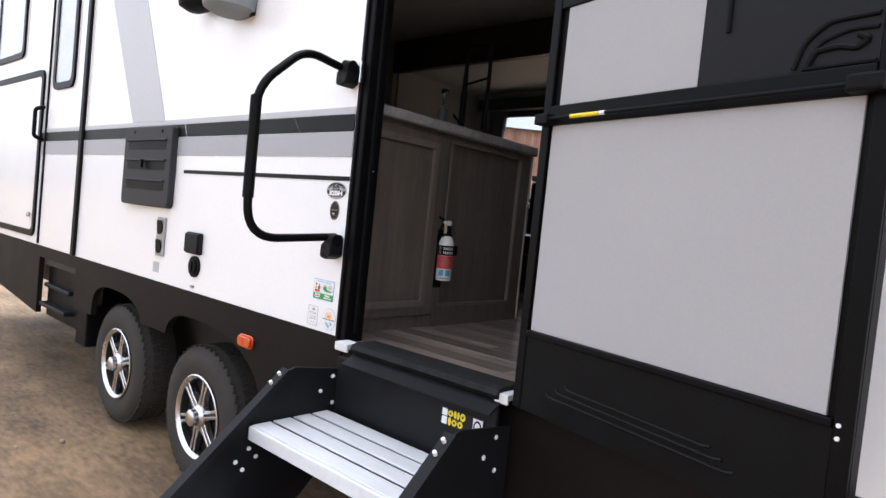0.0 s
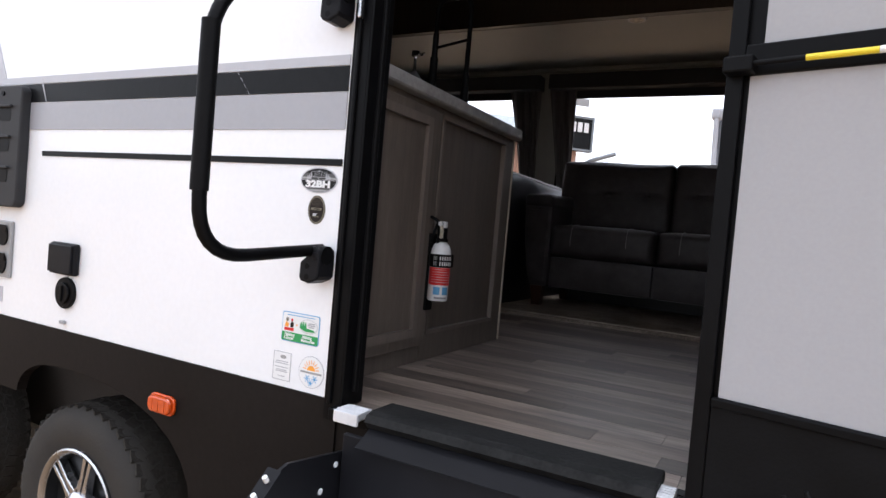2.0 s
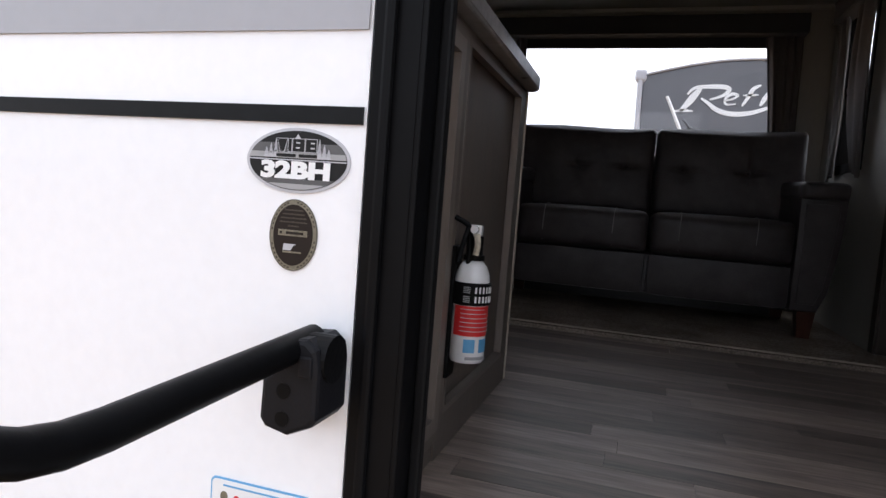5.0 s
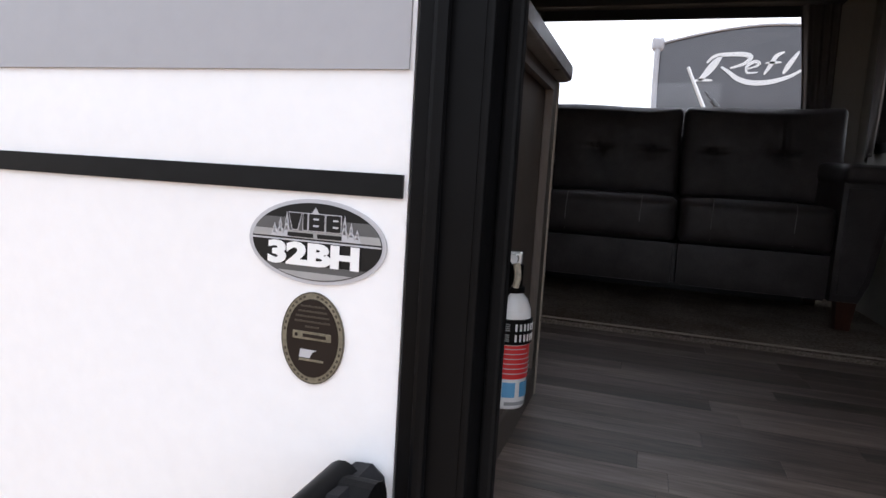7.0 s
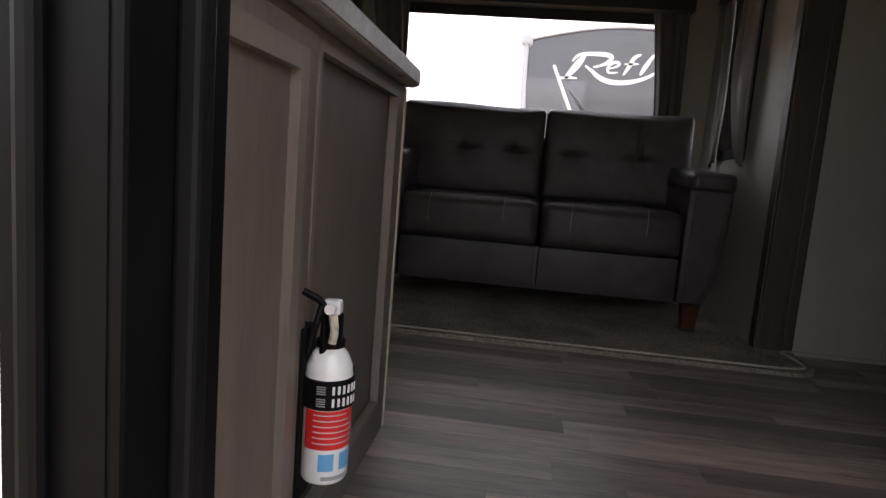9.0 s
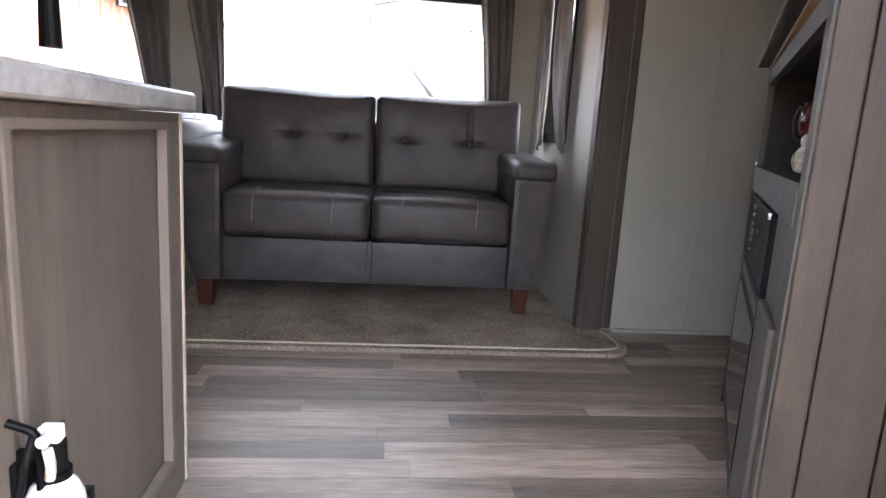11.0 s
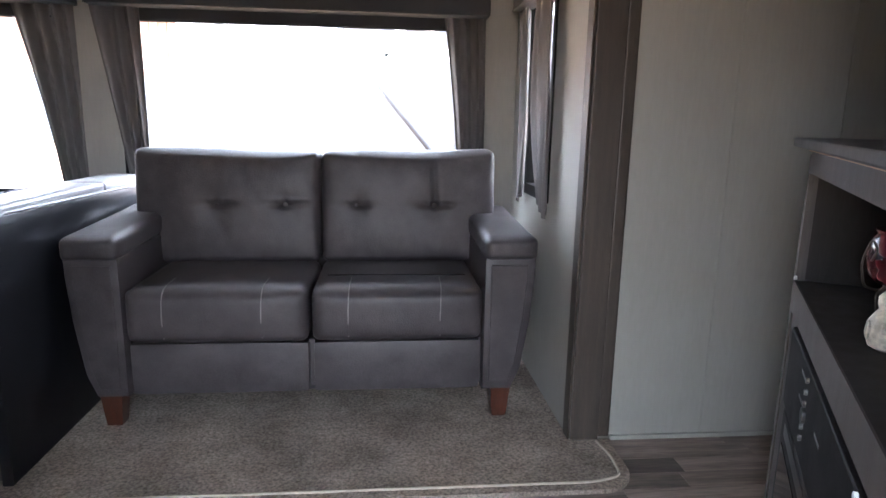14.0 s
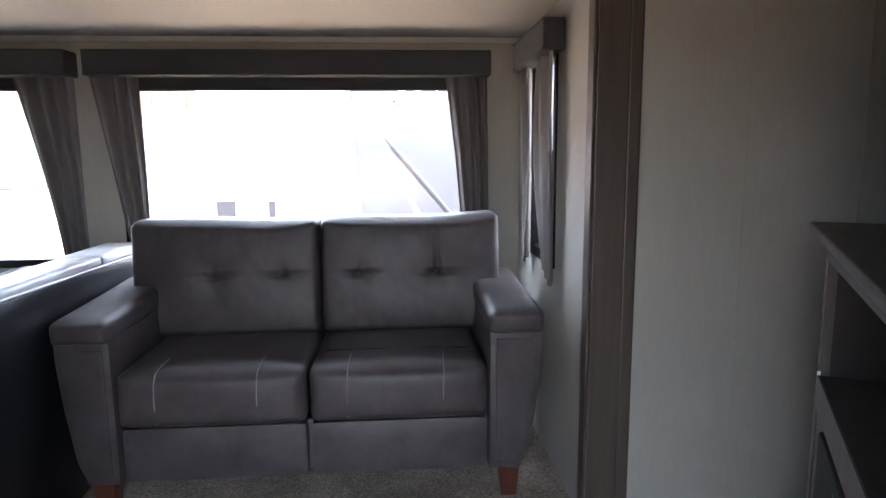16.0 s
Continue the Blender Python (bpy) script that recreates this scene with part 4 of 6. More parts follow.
def steps():
    s = thing("entry_steps", (0, 0, 0), "charcoal folding entry steps with ribbed aluminium treads", "steps")
    lip = prism([(W - 0.066, 0.890), (W - 0.080, 0.906), (W - 0.072, 0.922), (W - 0.050, 0.927), (W + 0.030, 0.927), (W + 0.036, 0.920), (W + 0.036, 0.904), (W - 0.05, 0.902)], "x", -2.896, -2.268, 0.004)
    part("nosing", lip, "scuffed", s, "scuffed black step nosing")
    part("upper_fascia", prism([(W - 0.064, 0.889), (W - 0.118, 0.860), (W - 0.115, 0.856), (W - 0.058, 0.885)], "x", -2.888, -2.262), "step_paint", s)
    part("riser", box(-2.945, -2.258, W - 0.085, W - 0.070, 0.55, 0.870, bevel=0.003), "step_paint", s)
    outline = [(W - 0.03, 0.818), (3.225, 0.848), (3.195, 0.838), (2.40, 0.13), (2.40, 0.04), (2.58, 0.04), (3.28, 0.40), (W - 0.03, 0.56)]
    for x in (-2.955, -2.250):
        p = part("side_panel", prism(outline, "x", x - 0.004, x + 0.004), "step_paint", s)
        out = -1 if x < -2.6 else 1
        part("rail", prism([(3.19, 0.847), (2.39, 0.133), (2.41, 0.115), (3.21, 0.832)], "x", x - 0.018, x + 0.018), "step_paint", p)
        for k in range(2):
            part("rivet", cyl((x, 3.17 - 0.028 * k, 0.828 - 0.026 * k), (x, 3.163 - 0.028 * k, 0.839 - 0.026 * k), 0.0055, n=12), "label_white", p)
        for by, bz in ((3.384, 0.800), (3.335, 0.754), (3.390, 0.707), (3.076, 0.608), (3.103, 0.578), (3.033, 0.574), (3.059, 0.545), (2.86, 0.40), (2.90, 0.44)):
            part("bolt", cyl((x - 0.0065, by, bz), (x + 0.0065, by, bz), 0.007, n=10), "label_white", p)
    for k, (y0, y1, z) in enumerate(((3.072, 3.390, 0.684), (2.745, 3.05, 0.455), (2.44, 2.735, 0.225))):
        t = part("tread", box(-2.948, -2.257, y0, y1, z - 0.035, z - 0.006, bevel=0.006), "rim_dark", s, "ribbed aluminium tread")
        n = 4
        wid = (y1 - y0 - 0.012) / n
        for i in range(n):
            part("tread_slat", box(-2.948, -2.257, y0 + 0.006 + wid * i, y0 + wid * (i + 1) - 0.006, z - 0.0055, z, bevel=0.002), "alu", t)
        part("front_edge", box(-2.948, -2.257, y0 - 0.006, y0 + 0.004, z - 0.045, z - 0.001, bevel=0.004), "alu", t)
    b = part("badge", box(-2.457, -2.297, W - 0.0875, W - 0.0855, 0.779, 0.829), "label_black", s, "yellow and white maker's badge")
    for j, (z0, z1) in enumerate(((0.806, 0.826), (0.781, 0.803))):
        part("logo_shape", box(-2.450, -2.430, W - 0.0885, W - 0.0876, z0, z1, bevel=0.0003), "label_white", b)
        for i, wd in enumerate(((0.0095, 0.005, 0.0045, 0.0095) if j == 0 else (0.006, 0.0095, 0.0095))):
            cx_ = (-2.418, -2.401, -2.389, -2.372)[i] if j == 0 else (-2.420, -2.402, -2.380)[i]
            tall = (z1 - z0) / 2 * (1.12 if wd < 0.007 or i == 3 else 0.88)
            part("logo_shape", prism(ellipse(cx_, (z0 + z1) / 2, wd, tall, 18), "y", W - 0.0885, W - 0.0876), "label_yellow", b)
            if wd > 0.008:
                part("logo_hole", prism(ellipse(cx_, (z0 + z1) / 2, wd * 0.38, tall * 0.4, 12), "y", W - 0.0890, W - 0.0886), "label_black", b)
    part("logo_field", box(-2.334, -2.300, W - 0.0885, W - 0.0876, 0.782, 0.826), "label_white", b)
    part("logo_ring", ring(ellipse(-2.317, 0.804, 0.014, 0.018, 24), ellipse(-2.317, 0.804, 0.010, 0.013, 24), "y", W - 0.0895, W - 0.0886), "label_black", b)
    return s


steps()


def entry_door():
    d = thing("entry_door", (0, 0, 0), "open black-framed entry door with pale grey panels", "door")
    T = pose(-2.13, 3.385, 0, 0, 0, -14)

    def put(name, bm, mat, parent=d, label="", smooth=False):
        bm.transform(T)
        return part(name, bm, mat, parent, label, smooth)
    u0, u1, z0, z1 = -0.095, 0.722, 0.892, 2.73
    put("leaf", box(u0, u1, 0.012, 0.040, z0, z1), "black_frame")
    put("stile", box(u0, -0.067, 0.0, 0.0118, z0, z1, bevel=0.003), "black_frame")
    put("stile", box(0.690, u1, 0.0, 0.0118, z0, z1, bevel=0.003), "black_frame")
    put("kick_panel", box(-0.066, 0.689, 0.004, 0.0118, z0, 1.090), "black_plastic")
    put("lower_rail", box(-0.066, 0.689, -0.004, 0.0118, 1.090, 1.106, bevel=0.003), "black_frame")
    put("lower_panel", box(-0.057, 0.676, 0.005, 0.0117, 1.107, 1.648), "door_panel", label="pale grey panel")
    put("mid_rail", box(-0.066, 0.689, -0.002, 0.0118, 1.649, 1.700, bevel=0.003), "black_frame")
    put("upper_panel", box(-0.040, 0.356, 0.005, 0.0117, 1.701, 1.952), "door_panel", label="pale grey panel")
    put("upper_board", box(0.358, 0.689, 0.003, 0.0117, 1.701, 2.62), "step_paint")
    put("top_rail", box(-0.066, 0.689, -0.002, 0.0118, 2.621, z1), "black_frame")
    put("upper_rail", box(-0.066, 0.357, 0.001, 0.0118, 1.953, 1.985, bevel=0.003), "black_frame")
    put("top_panel", box(-0.060, 0.356, 0.004, 0.0117, 1.986, 2.62), "step_paint")
    bar = put("push_bar", tube([(-0.085, -0.022, 1.662), (0.70, -0.022, 1.662)], 0.0048, 12), "black_frame")
    put("warning_label", cyl((0.03, -0.022, 1.662), (0.124, -0.022, 1.662), 0.0051, n=14), "label_yellow", bar, "yellow label")
    put("tag", cyl((0.1245, -0.022, 1.662), (0.140, -0.022, 1.662), 0.0054, n=14), "label_white", bar)
    put("bracket", box(-0.092, -0.045, -0.032, 0.0, 1.648, 1.676, bevel=0.004), "black_plastic", bar)
    put("bracket", box(0.655, 0.712, -0.032, 0.0, 1.648, 1.678, bevel=0.005), "black_plastic", bar)
    for i in range(3):
        z = 0.950 + 0.017 * i
        put("pressed_groove", tube([(0.026 + 0.030 * i, 0.0035, z + 0.012), (0.030 + 0.030 * i, 0.0035, z + 0.002), (0.045 + 0.030 * i, 0.0035, z), (0.515 - 0.026 * i, 0.0035, z - 0.006), (0.532 - 0.026 * i, 0.0035, z - 0.002)], 0.0034, 8), "decal_dark")
    scroll = put("scroll_relief", tube([(0.552, 0.002, 1.706), (0.566, 0.002, 1.752), (0.605, 0.002, 1.783), (0.684, 0.002, 1.783)], 0.005, 8), "black_plastic", label="moulded scroll relief")
    put("scroll_leaf", tube([(0.577, 0.002, 1.712), (0.588, 0.002, 1.734), (0.627, 0.002, 1.737), (0.654, 0.002, 1.729), (0.672, 0.002, 1.742), (0.655, 0.002, 1.752)], 0.006, 8), "black_plastic", scroll)
    put("scroll_foot", tube([(0.568, 0.002, 1.705), (0.686, 0.002, 1.704)], 0.0045, 8), "black_plastic", scroll)
    put("scroll_rim", tube([(0.576, 0.002, 1.708), (0.592, 0.002, 1.748), (0.640, 0.002, 1.763), (0.684, 0.002, 1.760)], 0.004, 8), "black_plastic", scroll)
    put("latch_rod", tube([(0.415, 0.0, 1.95), (0.415, 0.0, 1.80)], 0.004, 8), "black_frame")
    for z in (1.075, 1.097):
        put("rivet", cyl((0.70, 0.0, z), (0.70, -0.003, z), 0.004, n=10), "label_white")


entry_door()

# ---- kitchen island beside the door ----


def island():
    k = thing("kitchen_island", (0, 0, 0), "grey-brown wood kitchen island with a marbled top", "cabinet")
    X = -3.17
    part("body", box(-3.95, X - 0.018, W + 0.075, 4.785, FL + 0.001, 1.766, bevel=0.003), "cab_wood", k)
    # face frame: rails and stiles stand proud of the recessed panels
    part("top_rail", box(X - 0.018, X, W + 0.075, 4.790, 1.7455, 1.766), "cab_wood", k)
    part("bottom_rail", box(X - 0.018, X, 4.108, 4.790, FL + 0.001, 0.985), "cab_wood", k)
    part("toe_board", box(X - 0.018, X - 0.004, W + 0.075, 4.107, FL + 0.001, 0.945), "cab_wood", k)
    part("stile", box(X - 0.018, X, 4.060, 4.140, 0.986, 1.745), "cab_wood", k)
    part("stile", box(X - 0.018, X, 4.700, 4.790, 0.986, 1.745), "cab_wood", k)
    part("end_panel", box(X - 0.76, X - 0.02, 4.786, 4.800, FL + 0.001, 1.766), "cab_wood", k)
    part("corner_bead", box(X - 0.006, X + 0.004, 4.788, 4.803, FL + 0.001, 1.766, bevel=0.004), "piping", k, "pale worn corner edging")
    door = part("door", box(X - 0.004, X + 0.016, W + 0.10, 4.100, 0.950, 1.745, bevel=0.004), "cab_wood", k)
    o = [(3.64, 1.712), (4.026, 1.712), (4.026, 0.99), (3.64, 0.99)]
    i = [(3.668, 1.684), (3.998, 1.684), (3.998, 1.018), (3.668, 1.018)]
    part("moulding", ring(o, i, "x", X + 0.0162, X + 0.030), "mould_wood", door)
    part("inset_panel", box(X + 0.0162, X + 0.0185, 3.676, 3.990, 1.026, 1.676), "cab_wood", door)
    part("panel_moulding", ring([(4.136, 1.746), (4.706, 1.746), (4.706, 0.982), (4.136, 0.982)], [(4.150, 1.732), (4.692, 1.732), (4.692, 0.996), (4.150, 0.996)], "x", X - 0.014, X + 0.005), "mould_wood", k)
    part("pull", tube([(X + 0.016, 4.082, 1.392), (X + 0.045, 4.088, 1.378), (X + 0.05, 4.088, 1.325), (X + 0.045, 4.088, 1.272), (X + 0.016, 4.088, 1.258)], 0.0055, 10), "black_frame", door, "black arched pull")
    top = [(-3.98, W + 0.075), (-3.135, W + 0.075), (-3.135, 4.79), (-3.15, 4.815), (-3.98, 4.815)]
    ct = tagged(part("countertop", prism(top, "z", 1.768, 1.812, 0.006), "counter"), "pale marbled laminate countertop on the island", "countertop")
    part("edge_band", box(-3.1348, -3.1325, W + 0.085, 4.785, 1.773, 1.806, bevel=0.001), "counter", ct)
    part("end_band", box(-3.97, -3.158, 4.8152, 4.8175, 1.773, 1.806, bevel=0.001), "counter", ct)


island()


def faucet():
    f = thing("kitchen_faucet", (0, 0, 0), "tall black pull-down faucet on the island", "faucet")
    part("stem", cyl((-3.44, 4.50, 1.812), (-3.44, 4.50, 2.16), 0.013, n=16), "black_frame", f)
    part("base", cyl((-3.44, 4.50, 1.812), (-3.44, 4.50, 1.85), 0.026, 0.018, 20), "black_frame", f)
    part("neck", tube([(-3.44, 4.50, 2.12), (-3.44, 4.50, 2.30), (-3.285, 4.50, 2.30), (-3.285, 4.50, 1.92)], 0.010, 12, 8), "black_frame", f)
    part("spray_head", cyl((-3.285, 4.50, 1.98), (-3.285, 4.50, 1.86), 0.014, 0.018, 16), "black_plastic", f)
    part("holder_arm", tube([(-3.44, 4.50, 2.10), (-3.285, 4.50, 2.125)], 0.006, 8), "black_frame", f)
    part("lever", tube([(-3.44, 4.485, 1.90), (-3.44, 4.43, 1.93)], 0.006, 8), "black_frame", f)
    part("handle_grip", cyl((-3.44, 4.50, 1.86), (-3.44, 4.50, 2.06), 0.017, n=16), "black_plastic", f)
    b = thing("soap_bottle", (0, 0, 0), "small grey soap dispenser on the counter", "bottle")
    part("bottle", lathe([(0.026, 0), (0.028, 0.01), (0.028, 0.12), (0.011, 0.145)], (-3.425, 4.33, 1.812), 20), "label_steel", b, smooth=True)
    part("pump", tube([(-3.425, 4.33, 1.95), (-3.425, 4.33, 2.02), (-3.385, 4.33, 2.025)], 0.006, 8), "chrome", b)
    part("pump_cap", cyl((-3.425, 4.33, 2.018), (-3.425, 4.33, 2.036), 0.016, n=16), "black_plastic", b)


faucet()


def extinguisher():
    e = thing("fire_extinguisher", (0, 0, 0), "white fire extinguisher with a red label on its bracket", "fire extinguisher")
    at = (-3.116, 4.105, 1.111)
    part("cylinder", lathe([(0.032, 0), (0.0352, 0.006), (0.0352, 0.156), (0.0335, 0.172), (0.027, 0.188), (0.017, 0.199), (0.012, 0.202)], at, 32), "ext_white", e, smooth=True)
    x, y, z = at

    def band(name, z0, z1, mat, r=0.0358, a0=-180, a1=180, label=""):
        bm = bmesh.new()
        n = 30
        lo = [bm.verts.new((x + r * math.cos(radians(a0 + (a1 - a0) * i / n)), y + r * math.sin(radians(a0 + (a1 - a0) * i / n)), z0)) for i in range(n + 1)]
        hi = [bm.verts.new((v.co.x, v.co.y, z1)) for v in lo]
        for i in range(n):
            bm.faces.new((lo[i], lo[i + 1], hi[i + 1], hi[i]))
        ob = part(name, bm, mat, e, label)
        md = ob.modifiers.new("thickness", "SOLIDIFY")
        md.thickness = 0.0006
        return ob
    band("red_label", z + 0.054, z + 0.112, "label_red", 0.0358, -130, 60, "red instruction label")
    for i in range(6):
        band("print_line", z + 0.063 + 0.0085 * i, z + 0.0644 + 0.0085 * i, "decal_light", 0.0362, -105, 25 - 10 * i)
    band("blue_mark", z + 0.022, z + 0.048, "label_blue", 0.0358, -88, -52)
    band("blue_mark", z + 0.022, z + 0.048, "label_blue", 0.0358, -38, -2)
    band("print_line", z + 0.008, z + 0.014, "label_grey", 0.0358, -80, -10)
    part("strap", lathe([(0.0358, 0), (0.0385, 0.002), (0.0385, 0.042), (0.0358, 0.044)], (x, y, z + 0.113), 32), "black_plastic", e, "black bracket strap", smooth=True)
    for zz in (0.124, 0.142):
        for i in range(6):
            a = radians(-62 + 12 * i)
            t = box(-0.0017, 0.0017, -0.0006, 0.0006, -0.006, 0.006)
            t.transform(Matrix.Translation((x + 0.0389 * math.cos(a), y + 0.0389 * math.sin(a), z + zz + 0.002)) @ Matrix.Rotation(a + math.pi / 2, 4, "Z"))
            part("vent_slot", t, "label_white", e)
        for i in range(4):
            a = radians(-88)
            t = box(-0.0065, 0.0065, -0.0006, 0.0006, -0.0008, 0.0008)
            t.transform(Matrix.Translation((x + 0.0389 * math.cos(a), y + 0.0389 * math.sin(a), z + zz - 0.003 + 0.0034 * i)) @ Matrix.Rotation(a + math.pi / 2, 4, "Z"))
            part("print_bar", t, "label_grey", e)
    part("bracket", box(-3.168, x - 0.030, y - 0.024, y + 0.024, z - 0.038, z + 0.225, bevel=0.003), "black_plastic", e, "black wall bracket")
    part("clasp", box(x - 0.004, x + 0.026, y + 0.034, y + 0.050, z + 0.114, z + 0.158, bevel=0.003), "black_plastic", e)
    part("neck", cyl((x, y, z + 0.200), (x, y, z + 0.246), 0.0165, n=20), "black_plastic", e)
    part("collar", cyl((x, y, z + 0.199), (x, y, z + 0.209), 0.021, n=20), "black_plastic", e)
    hd = part("head", box(x - 0.013, x + 0.013, y - 0.010, y + 0.010, z + 0.246, z + 0.268, bevel=0.004), "ext_white", e, "white trigger head")
    part("gauge", cyl((x + 0.004, y - 0.030, z + 0.259), (x + 0.004, y - 0.018, z + 0.259), 0.0075, n=16), "ext_white", hd)
    part("pull_pin", tube([(x + 0.010, y - 0.030, z + 0.252), (x + 0.014, y - 0.031, z + 0.230), (x + 0.010, y - 0.028, z + 0.212)], 0.006, 8), "ceramic", hd)
    part("nozzle", cyl((x, y + 0.014, z + 0.258), (x, y + 0.028, z + 0.258), 0.003, n=8), "chrome", hd)
    part("lever", tube([(x - 0.01, y - 0.016, z + 0.266), (x - 0.015, y - 0.030, z + 0.235), (x - 0.02, y - 0.040, z + 0.195)], 0.005, 8), "black_plastic", hd)


extinguisher()

# ---- sofa ----


def sofa():
    s = thing("loveseat", (0, 0, 0), "charcoal faux-leather two-seat sofa with button-tufted backs", "sofa")
    xl, xr, xm = -3.628, -1.912, -2.767
    yf, yb = 6.205, 7.02
    ix0, ix1 = -3.435, -2.112
    part("frame", box(xl + 0.10, xr - 0.10, yf + 0.05, yb, 1.045, 1.24, bevel=0.01), "sofa", s)
    part("back_frame", box(xl + 0.09, xr - 0.09, 6.86, yb, 1.05, 1.80, bevel=0.04, seg=4), "sofa", s, smooth=True)
    for a, b in ((ix0, xm - 0.004), (xm + 0.004, ix1)):
        part("front_panel", pad(a + 0.004, b - 0.004, yf + 0.008, yf + 0.10, 1.040, 1.243, 0.004, 0.012, (14, 3, 6)), "sofa", s, smooth=True)
        c = part("seat_cushion", pad(a + 0.002, b - 0.002, yf - 0.010, 6.72, 1.248, 1.452, 0.020, 0.030, (30, 20, 12)), "sofa", s, smooth=True)
        for f in (0.215, 0.745):
            x = a + (b - a) * f
            part("stitch_line", tube([(x + 0.006, 6.33, 1.4645), (x + 0.004, 6.24, 1.4625), (x + 0.002, 6.194, 1.450), (x, 6.1785, 1.41), (x - 0.002, 6.1755, 1.35), (x, 6.186, 1.270)], 0.0022, 6), "thread", c, "pale top stitching")
        # right seat only: a black cord stands in for the fold's shade
        if a > xm:
            part("seat_crease", tube([(a + 0.05, 6.38, 1.4625), (b - 0.05, 6.372, 1.4645)], 0.0035, 6), "rim_dark", c)
    tufts = 0.020
    for k, (a, b) in enumerate(((-3.552, xm - 0.003), (xm + 0.003, -1.992))):
        w = b - a
        dents = [(a + w * f, 1.705, tufts * d, 0.050) for f, d in (((0.44, 0.75), (0.81, 0.8)) if k == 0 else ((0.20, 0.75), (0.645, 1.25)))]
        bk = pad(a, b, 6.655, 6.87, 1.452, 1.922, 0.026, 0.030, (96, 6, 64), dents)
        for v in bk.verts:
            v.co.y += 0.10 * (v.co.z - 1.45)
            along = (v.co.x - a) / w
            v.co.z += max(0, v.co.z - 1.75) / 0.17 * (0.014 * (2 * along - 1) ** 4 + 0.004 * math.sin(9 * v.co.x) + (0.012 * along if k else 0.004 * (1 - along)))
            for n_d, (dx, dz, deep, _) in enumerate(dents):
                ux, uz = v.co.x - dx, v.co.z - dz
                r = math.hypot(ux, uz)
                if v.co.y < 6.80 and r < 0.26:
                    # folds pulled in by the button: straight up, out to the sides and slanting down
                    for ang, reach in ((92, 0.15 if n_d and k else 0.03), (4, 0.075), (176, 0.055), (-52, 0.028), (-128, 0.025)):
                        cu_, su_ = math.cos(radians(ang)), math.sin(radians(ang))
                        along_f, across = ux * cu_ + uz * su_, -ux * su_ + uz * cu_
                        if along_f > 0:
                            v.co.y += 0.34 * deep * math.exp(-(across / 0.012) ** 2 - (along_f / reach) ** 2) - 0.22 * deep * math.exp(-((abs(across) - 0.020) / 0.012) ** 2 - (along_f / reach) ** 2)
            if v.co.y < 6.80:
                v.co.y += 0.0022 * noise.noise(Vector((v.co.x * 9, v.co.z * 9, k))) + 0.0011 * noise.noise(Vector((v.co.x * 26, v.co.z * 17, k + 3)))
            inner = max(0, 1 - (v.co.z - 1.45) / 0.22)
            lim0, lim1 = (ix0 + 0.004) if k == 0 else a, b if k == 0 else (ix1 - 0.004)
            v.co.x += inner * (max(v.co.x, lim0) - v.co.x) if k == 0 else -inner * (v.co.x - min(v.co.x, lim1))
        bc = part("back_cushion", bk, "sofa", s, smooth=True)
        for dx, dz, *_ in dents:
            t = lathe([(0.010, -0.002), (0.012, 0.002), (0.006, 0.006)], (dx, 6.688, dz), 14, Matrix.Rotation(radians(90), 4, "X"))
            part("button", t, "sofa", bc, smooth=True)
    for side in (-1, 1):
        xo, xi = (xl, ix0) if side < 0 else (xr, ix1)

        def X(f):
            return xi + (xo - xi) * f
        out = [(X(0.02), 1.040), (X(0.60), 1.040), (X(0.78), 1.13), (X(0.93), 1.33), (X(1.0), 1.50), (X(1.0), 1.575), (X(0.02), 1.575)]
        bm = prism(out, "y", yf - 0.006, 6.93, 0.012)
        arm = part("arm", bm, "sofa", s, smooth=True)
        cap = pad(min(X(-0.01), X(1.03)), max(X(-0.01), X(1.03)), yf - 0.022, 6.90, 1.560, 1.648, 0.007, 0.026, (14, 20, 10))
        for v in cap.verts:
            v.co.z += 0.035 * max(0, (v.co.y - yf) / 0.7) ** 1.3
        part("arm_pad", cap, "sofa", arm, smooth=True)
        front = [(X(0.13), 1.075), (X(0.52), 1.075), (X(0.66), 1.16), (X(0.78), 1.34), (X(0.84), 1.49), (X(0.84), 1.545), (X(0.13), 1.545)]
        part("arm_front_panel", prism(front, "y", yf - 0.016, yf - 0.0065, 0.005), "sofa", arm)
        for yy in (yf + 0.045, 6.88):
            lx = X(0.42)
            leg = bmesh.new()
            bmesh.ops.create_cone(leg, cap_ends=True, segments=4, radius1=0.040, radius2=0.056, depth=0.132)
            leg.transform(Matrix.Translation((lx, yy + 0.02, FL + 0.018 + 0.066)) @ Matrix.Rotation(radians(45), 4, "Z"))
            part("leg", leg, "leg_wood", s, "tapered red-brown wood leg")
    # added black board that hides the lit carpet behind the sofa
    part("back_rail", box(ix0 - 0.05, ix1 + 0.05, 6.90, 6.93, FL + 0.022, 1.035), "rim_dark", s)
    part("dust_cover", box(ix0, ix1, yf + 0.06, yb - 0.05, 1.030, 1.044), "rim_dark", s)


sofa()

# ---- dinette bench beside the sofa ----


